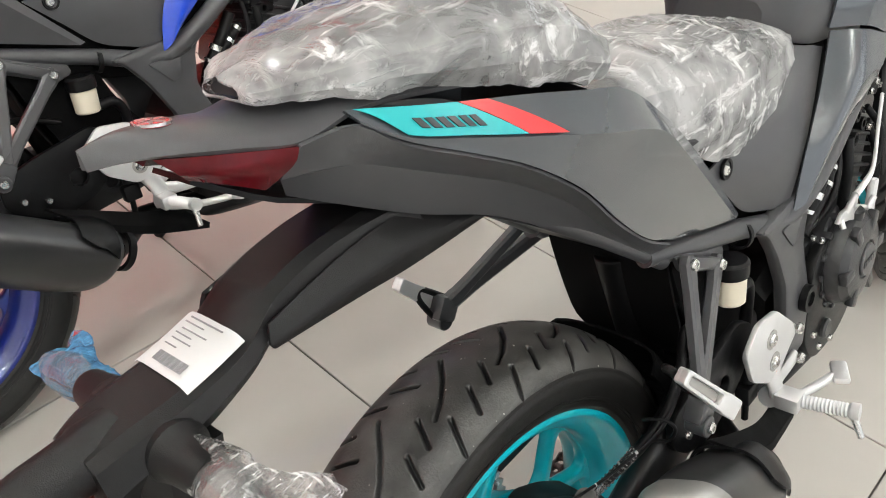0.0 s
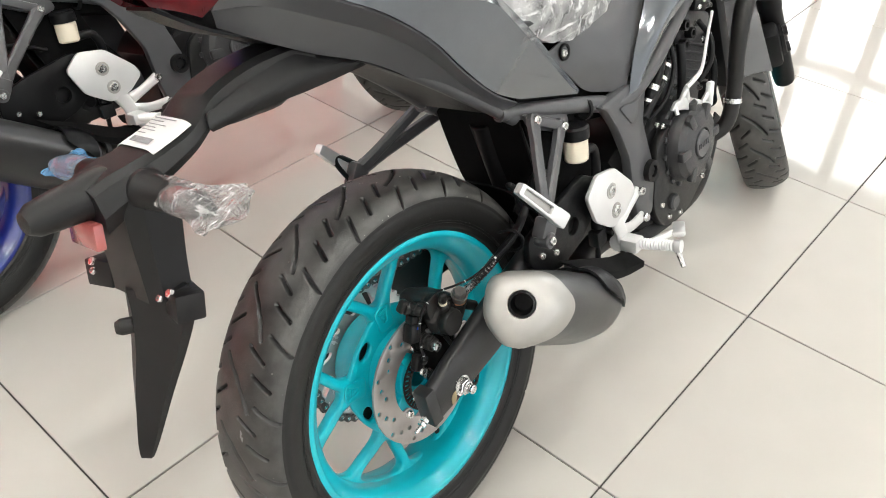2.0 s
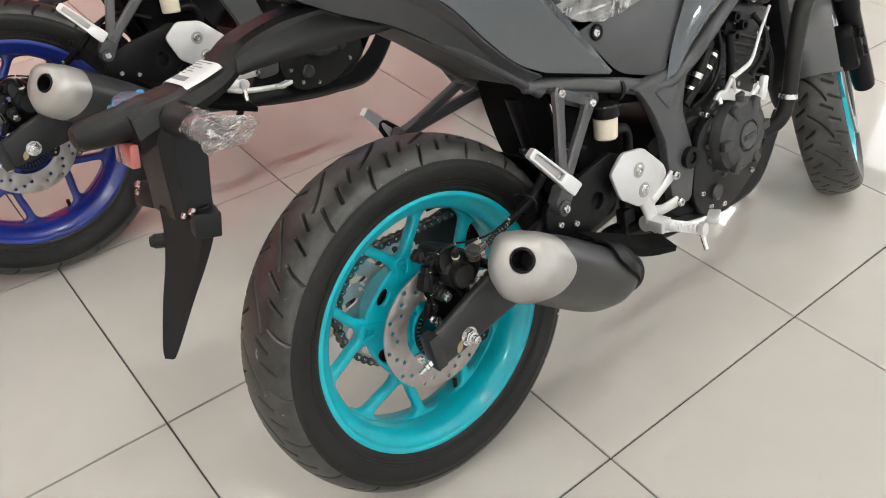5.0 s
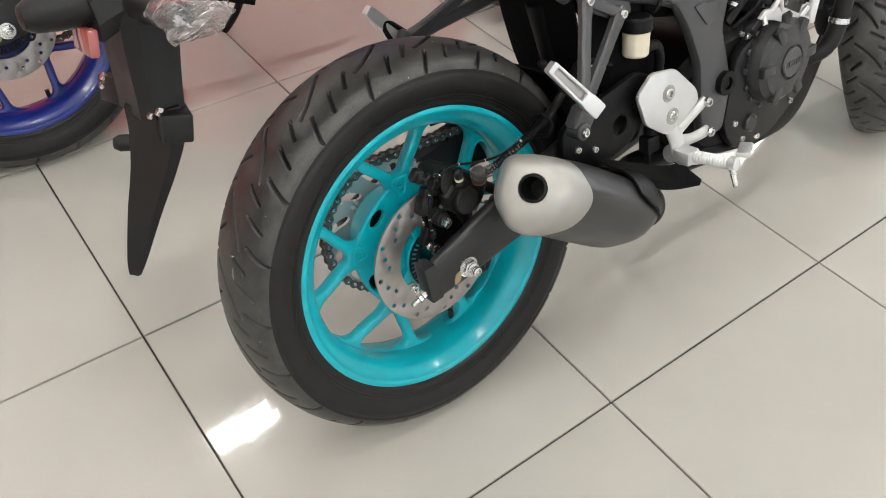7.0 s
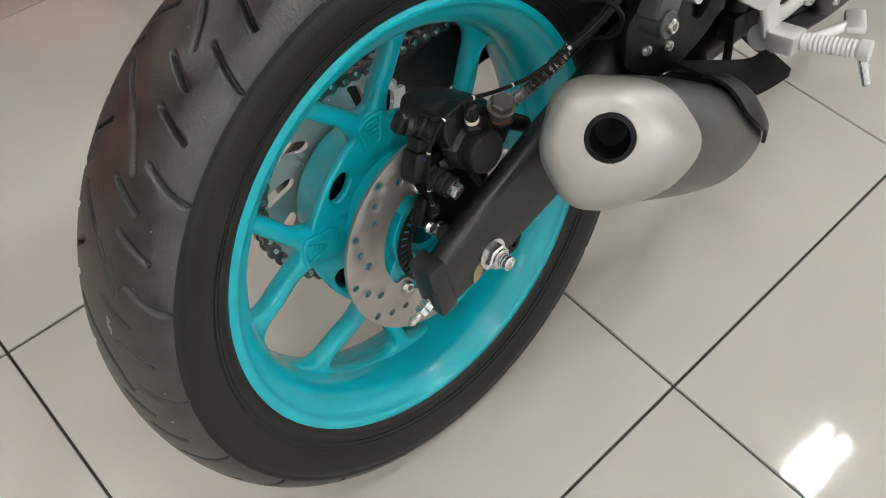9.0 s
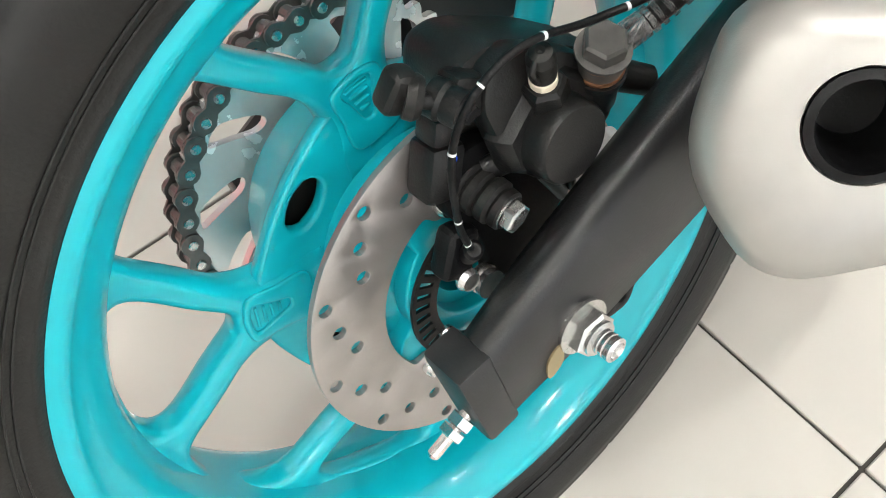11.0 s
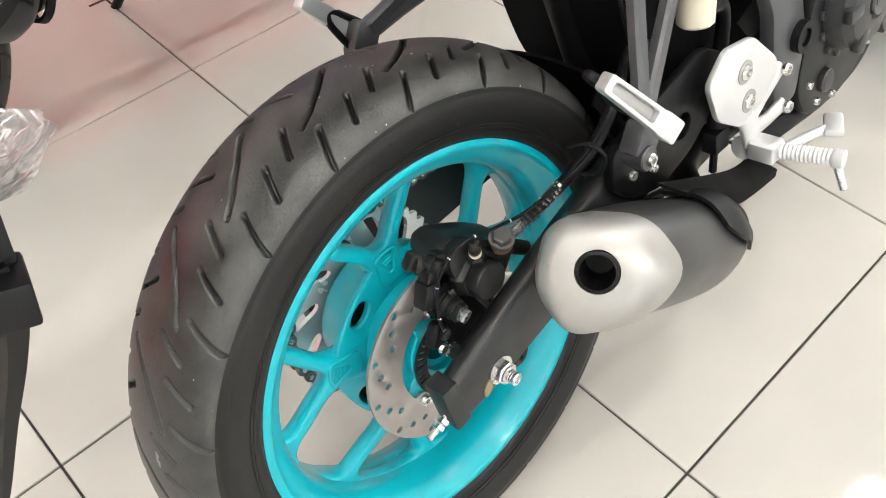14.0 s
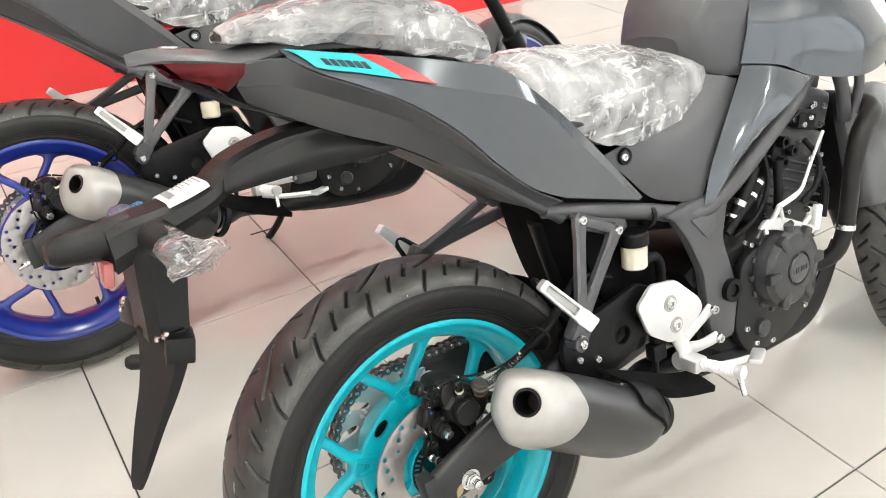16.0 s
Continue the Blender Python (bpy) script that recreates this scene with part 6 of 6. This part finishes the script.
        for t, r in ((0, 0.012), (0.15, 0.015), (0.5, 0.0155), (0.8, 0.011), (1.0, 0.005)):
            c = a0 + Vector((-0.004, s * 0.082, 0.000)) * t
            secs.append([c + Vector((math.cos(k * math.pi / 6) * r * 1.25, 0, math.sin(k * math.pi / 6) * r)) for k in range(12)])
        smooth_loft(bm, secs, 4)
        part("indicator", bm, CLEARLENS, stalk, "clear indicator lens")
        film_bag("indicator_wrap", (-0.296, s * 0.062, 0.766), (-0.290, s * 0.180, 0.762), 0.0135 if s < 0 else 0.0115, film, stalk, 4.0 + s, 0.021 if s < 0 else 0.010)
    # paper label stuck over the arm
    bm = bmesh.new()
    skin(bm, [[(-0.276, y, 0.7995 - b), (-0.250, y, 0.8045 - b), (-0.222, y, 0.8115 - b)] for y, b in ((0.043, 0.005), (0.030, 0.0), (-0.005, -0.0005), (-0.026, 0.0), (-0.036, 0.004))], 8, 10, 0.0006)
    lab = part("paper_label", bm, PAPER, arm, "white printed paper label")
    for k, (x, y, l, w) in enumerate(((-0.228, 0.004, 0.0014, 0.044), (-0.233, 0.014, 0.0011, 0.026), (-0.239, 0.006, 0.0011, 0.034), (-0.244, 0.014, 0.0011, 0.022), (-0.249, 0.010, 0.0011, 0.026), (-0.255, 0.016, 0.0011, 0.016))):
        bm = bmesh.new()
        zz = 0.8013 + (x + 0.276) * 0.22 + 0.0006
        box(bm, (x, y, zz), (l, w, 0.0005), (0, -12, 0), 0)
        part("text_bar", bm, INK, lab)
    bm = bmesh.new()
    for k in range(16):
        x = -0.266
        box(bm, (x, -0.020 + 0.0026 * k, 0.8013 + (x + 0.276) * 0.22 + 0.0008), (0.009, 0.0009 + 0.0006 * (k % 3), 0.0005), (0, -13, 0), 0)
    part("bar_code", bm, INK, lab)


def front_end(root, paint, matte):
    """Front wheel, fork and fender, turned to the left."""
    axis_p, rake = Vector((0.985, -0.025, 0.86)), 25.0
    ax = Vector((-math.sin(radians(rake)), 0, math.cos(radians(rake))))
    turn = Matrix.Translation(axis_p) @ Matrix.Rotation(radians(STEER), 4, ax) @ Matrix.Translation(-axis_p)
    W = Vector((1.355, -0.025, 0.291))
    bm = bmesh.new()
    rim_mesh(bm, 0.2265, 0.046, W)
    lathe(bm, [(0.018, -0.055), (0.05, -0.05), (0.055, 0.05), (0.018, 0.055)], W, (0, 1, 0), 40, closed=True)
    st = part("front_wheel", bm, paint, root, "cast alloy front wheel")
    st.matrix_basis = turn
    cast_spokes(st, paint, W, 40, root_r=0.045)
    tyre(st, 0.290, 0.055, 0.2265, 0.044, W, 720, 20, "new black front tyre")
    bm = bmesh.new()
    holes = [circle_pts((0.125 * math.cos(k * 0.2094), 0.125 * math.sin(k * 0.2094)), 0.004, 8) for k in range(30)] + [circle_pts((0, 0), 0.105, 48)]
    plate(bm, circle_pts((0, 0), 0.145, 90), Matrix.Translation(W) @ side(-0.058), 0.0045, holes, bev=0)
    part("brake_disc", bm, DISC, st)
    fk = None
    for s in (-1, 1):
        bm = bmesh.new()
        a = W + Vector((-0.03, s * 0.095, 0.0))
        top = a + ax * 0.64
        lathe(bm, [(0, -0.03), (0.024, -0.03), (0.026, -0.01), (0.026, 0.20), (0.0285, 0.21), (0.0285, 0.25), (0.0185, 0.255), (0.0185, 0.64), (0, 0.64)], a, ax, 24)
        ob = part("fork_leg", bm, SATIN, root, "black telescopic fork leg")
        ob.matrix_basis = turn
    bm = bmesh.new()
    secs = []
    for k in range(9):
        a = radians(20 + 142 * k / 8)
        r = 0.305
        secs.append([(W.x + math.cos(a) * (r - 0.02 * abs(y)), W.y + y * 0.066, W.z + math.sin(a) * (r - 0.035 * abs(y) ** 3)) for y in (-1, -0.9, -0.5, 0, 0.5, 0.9, 1)])
    skin(bm, secs, 16, 24, 0.003)
    for s in (-1, 1):
        skin(bm, [[(W.x - 0.16, s * 0.066, W.z + 0.25), (W.x - 0.06, s * 0.068, W.z + 0.275), (W.x + 0.08, s * 0.066, W.z + 0.27)], [(W.x - 0.15, s * 0.085, W.z + 0.13), (W.x - 0.07, s * 0.088, W.z + 0.14), (W.x + 0.0, s * 0.080, W.z + 0.16)]], 10, 6, 0.003)
    f = part("front_fender", bm, matte, root, "dark grey front fender")
    f.matrix_basis = turn
    # caliper on the left leg
    bm = bmesh.new()
    box(bm, W + Vector((-0.125, -0.075, 0.10)), (0.055, 0.050, 0.11), (0, -30, 0), 0.012)
    box(bm, W + Vector((-0.12, -0.103, 0.105)), (0.045, 0.018, 0.07), (0, -30, 0), 0.008)
    for dz in (-0.03, 0.03):
        lathe(bm, [(0, 0), (0.014, 0), (0.012, 0.010), (0, 0.010)], W + Vector((-0.12 - dz * 0.5, -0.110, 0.105 + dz * 0.8)), RIGHT, 20)
    c = part("front_caliper", bm, SATIN, root)
    c.matrix_basis = turn
    # lower yoke and head lamp block
    bm = bmesh.new()
    box(bm, (1.03, 0, 0.80), (0.11, 0.25, 0.035), (0, -25, 0), 0.012)
    box(bm, (0.99, 0, 0.95), (0.10, 0.24, 0.03), (0, -25, 0), 0.012)
    y = part("fork_yoke", bm, SATIN, root)
    y.matrix_basis = turn


STEER = 30.0
LENS_BRIGHT = material("red_reflector", (0.30, 0.075, 0.07), 0.18, coat=0.6, vary=0.1, scale=80)
CLEARLENS = material("clear_lens", (0.80, 0.81, 0.82), 0.12, vary=0.1, scale=120)
CLEARLENS.node_tree.nodes["Principled BSDF"].inputs["Transmission Weight"].default_value = 0.9


def chain_core():
    bm = bmesh.new()
    cyl(bm, (0.52, 0.074, 0.355), (0.52, 0.084, 0.355), 0.034, n=32)
    return bm


def rear_wheel(C, root, paint):
    bm = bmesh.new()
    rim_mesh(bm, 0.2265, 0.058, C)
    wheel = part("rear_wheel", bm, paint, root, "cast alloy wheel with forked spokes", angle=50)
    cast_spokes(wheel, paint, C, 95.5)
    bm = bmesh.new()
    lathe(bm, [(0.022, -0.044), (0.056, -0.043), (0.060, -0.040), (0.062, -0.030), (0.070, -0.014), (0.070, 0.02), (0.060, 0.058), (0.030, 0.064), (0.022, 0.06)], C, (0, 1, 0), 60, closed=True)
    web = []
    for k in range(120):
        a = 3 * k
        u = ((a - 95.5) % 72) / 72
        r = 0.1055 + 0.006 * (0.5 + 0.5 * math.cos(2 * math.pi * u)) ** 1.5
        web.append((r * math.cos(radians(a)), r * math.sin(radians(a))))
    slots = []
    for k in range(5):
        a = radians(95.5 + 36 + 72 * k)
        u, v = Vector((math.cos(a), math.sin(a))), Vector((-math.sin(a), math.cos(a)))
        slots.append([tuple(q) for q in (u * (0.0895 + 0.0094 * math.cos(t) * (1.15 if abs(math.cos(t)) < 0.8 else 1)) + v * (0.0150 * math.sin(t)) for t in (2 * math.pi * j / 20 for j in range(20)))])
    slots.append(circle_pts((0, 0), 0.050, 40))
    plate(bm, web, Matrix.Translation(C) @ side(0.002), 0.0095, slots, bev=0.0028)
    # five lobes that carry the disc
    star = []
    for k in range(100):
        u = (3.6 * k - 219.5) % 120 / 120
        r = 0.0480 + 0.0290 * max(0.0, math.cos(2 * math.pi * u)) ** 0.7
        star.append((r * math.cos(radians(3.6 * k)), r * math.sin(radians(3.6 * k))))
    plate(bm, star, Matrix.Translation(C) @ side(-0.036), 0.0182, [circle_pts((0, 0), 0.030, 40)], bev=0.002)
    part("hub", bm, paint, wheel, angle=50)
    bm = bmesh.new()
    lathe(bm, [(0.1005, -0.001), (0.1030, -0.001), (0.1010, 0.008), (0.0910, 0.026), (0.0800, 0.058), (0.056, 0.063), (0.056, 0.055), (0.0765, 0.052), (0.0880, 0.024), (0.0980, 0.008)], C, (0, 1, 0), 72, closed=True)
    part("sprocket_carrier", bm, paint, wheel, angle=50)
    # dark ring added behind the hub slots to stand in for their shade
    bm = bmesh.new()
    lathe(bm, [(0.064, 0.010), (0.0960, 0.010), (0.0860, 0.024), (0.0745, 0.050), (0.056, 0.050)], C, (0, 1, 0), 60, closed=True)
    part("slot_backing", bm, RUBBER, wheel)
    return wheel


def motorcycle(root, paint, cowl_paint, shroud_paint, decals=True, hanger=True):
    C = Vector((0, 0, WHEEL_Z))
    # rear wheel
    wheel = rear_wheel(C, root, paint)
    tyre(wheel, 0.310, 0.070, 0.2265, 0.057, C, 1600, 20, "new black road tyre with slanted grooves")
    wall_marks(wheel, C)
    bm = bmesh.new()
    n = Vector((math.cos(radians(161.8)), -0.10, math.sin(radians(161.8)))).normalized()
    u, v = frame_along(n)
    fan = [C + Vector((0.3075 * math.cos(radians(161.8)), -0.019, 0.3075 * math.sin(radians(161.8)))) + (u * math.cos(a) * 0.75 + v * math.sin(a)) * (0.0055 + 0.003 * math.sin(3 * a + 1) + 0.0015 * math.sin(7 * a)) for a in (2 * math.pi * k / 22 for k in range(22))]
    loft(bm, [[p - n * 0.002 for p in fan], [p + n * 0.0012 for p in fan]])
    part("dirt_scrap", bm, INK, wheel, "pale scrap stuck to the tread")
    bm = bmesh.new()
    lathe(bm, [(0, 0), (0.003, 0), (0.002, 0.001), (0, 0.001)], C + Vector((0.0713, -0.0668, 0.2430)), RIGHT, 12)
    part("paint_dot", bm, PAPER, wheel)
    bm = bmesh.new()
    holes = []
    for k in range(36):
        a = 2 * math.pi * k / 36
        r = (0.1010, 0.0920, 0.0830)[k % 3]
        holes.append(circle_pts((r * math.cos(a), r * math.sin(a)), 0.0038, 12))
    holes.append(circle_pts((0, 0), 0.0645, 60))
    plate(bm, circle_pts((0, 0), 0.1085, 110), Matrix.Translation(C) @ side(-0.0545), 0.004, holes, bev=0.0004)
    disc = part("brake_disc", bm, DISC, wheel, "drilled steel brake disc")
    for k in range(3):
        a = 219.5 + 120 * k
        bm = bmesh.new()
        plate(bm, smooth_outline(polar([(0.068, 17), (0.063, 11), (0.0565, 8), (0.0535, 0), (0.0565, -8), (0.063, -11), (0.068, -17), (0.072, -8), (0.072, 8)], a), 3), Matrix.Translation(C) @ side(-0.0546), 0.0038, bev=0.0004)
        part("disc_lug", bm, DISC, disc)
    bm = bmesh.new()
    slots = []
    for k in range(40):
        a = 2 * math.pi * k / 40
        u, v = Vector((math.cos(a), math.sin(a))), Vector((-math.sin(a), math.cos(a)))
        slots.append([tuple(u * r + v * w) for r, w in ((0.0410, -0.0013), (0.0500, -0.0018), (0.0500, 0.0018), (0.0410, 0.0013))])
    slots.append(circle_pts((0, 0), 0.0365, 48))
    plate(bm, circle_pts((0, 0), 0.0525, 64), Matrix.Translation(C) @ side(-0.0630), 0.002, slots, bev=0)
    part("sensor_ring", bm, SATIN, wheel)
    bolts(wheel, [(C + Vector((0.0620 * math.cos(radians(219.5 + 120 * k)), -0.0585, 0.0620 * math.sin(radians(219.5 + 120 * k)))), RIGHT) for k in range(3)], STEEL, 0.0065, 0.006, "disc_bolt")
    bolts(wheel, [(C + Vector((0.0385 * math.cos(radians(120 * k - 38)), -0.065, 0.0385 * math.sin(radians(120 * k - 38)))), RIGHT) for k in range(3)], STEEL, 0.005, 0.004, "ring_bolt")
    bm = bmesh.new()
    tube(bm, [C + Vector((0.05, 0.005, -0.194)), C + Vector((0.048, 0.0, -0.165))], 0.0045, 10)
    part("valve", bm, RUBBER, wheel)
    # sprocket and chain
    bm = bmesh.new()
    holes = [circle_pts((0, 0), 0.055, 40)]
    for k in range(12):
        a = 30 * k + 10
        slot = [(0.1015, a + 5.5), (0.1015, a - 1.5), (0.094, a - 6.0), (0.082, a - 11.5), (0.075, a - 13.0), (0.0725, a - 10.0), (0.075, a - 5.0), (0.086, a + 0.5), (0.095, a + 4.0)]
        holes.append(smooth_outline(polar(slot, 0), 2))
    plate(bm, sprocket_outline(44, 0.1105), Matrix.Translation(C) @ side(0.082), 0.006, holes, bev=0)
    part("sprocket", bm, SPROCKET, wheel, "bright steel rear sprocket with cut-outs")
    chain = part("chain", chain_core(), CHAINMETAL, root, "new drive chain")
    chain_links(chain, 0, 0.112, (0, WHEEL_Z), 0.038, (0.52, 0.355), 0.079, CHAINMETAL)
    swingarm(root)
    caliper(root)
    silencer(root)
    exhaust_guard(root)
    before = set(root.children)
    footrests(root)
    for ob in set(root.children) - before:
        ob.location = Vector((-0.011, 0.0, 0.0065))
    chassis(root)
    engine(root)
    bodywork(root, cowl_paint, shroud_paint, GREY_MATTE, decals)
    if hanger:
        plate_hanger(root)
    front_end(root, paint, GREY_MATTE)


def bike_pose(x, y, yaw, lean, z=0.292):
    return pose(x, y, z, 0, 0, yaw) @ pose(0, 0, 0, -lean, 0, 0) @ pose(0, 0, -WHEEL_Z)


teal_bike = thing("motorcycle", "new dark grey naked motorcycle with teal wheels on its side stand", "motorcycle", bike_pose(-0.2264, 0.2805, 1.5, 15.07, 0.2933), "motorcycles on display")
motorcycle(teal_bike, TEAL, GREY_GLOSS, GREY_GLOSS)
blue_bike = thing("motorcycle", "new black and blue motorcycle with blue wheels on its side stand", "motorcycle", bike_pose(-0.567, 1.303, -1.6, 14.9, 0.2933), "motorcycles on display")
motorcycle(blue_bike, BLUE, GREY_MATTE, BLUE_BODY, decals=False, hanger=False)

# ---- floor tiles ----
T, GAP = 0.6, 0.0035
bm = bmesh.new()
box(bm, (0, 0, -0.003), (T - GAP, T - GAP, 0.006), bev=0.0012, seg=1)
tile_mesh = finish(bm, "tile", TILE, 5)
for i in range(-3, 12):
    for j in range(-3, 9):
        ob = new("tile", tile_mesh)
        ob.parent = floor
        ob.location = ((i + 0.5) * T, (j + 0.5) * T, 0)
bm = bmesh.new()
for i in range(-7, 12):
    for j in range(-7, 9):
        if i < -3 or j < -3:
            box(bm, ((i + 0.5) * T, (j + 0.5) * T, -0.003), (T - GAP, T - GAP, 0.006), bev=0)
rest = part("far_tiles", bm, TILE, floor)
tagged(rest, kind="stuff")
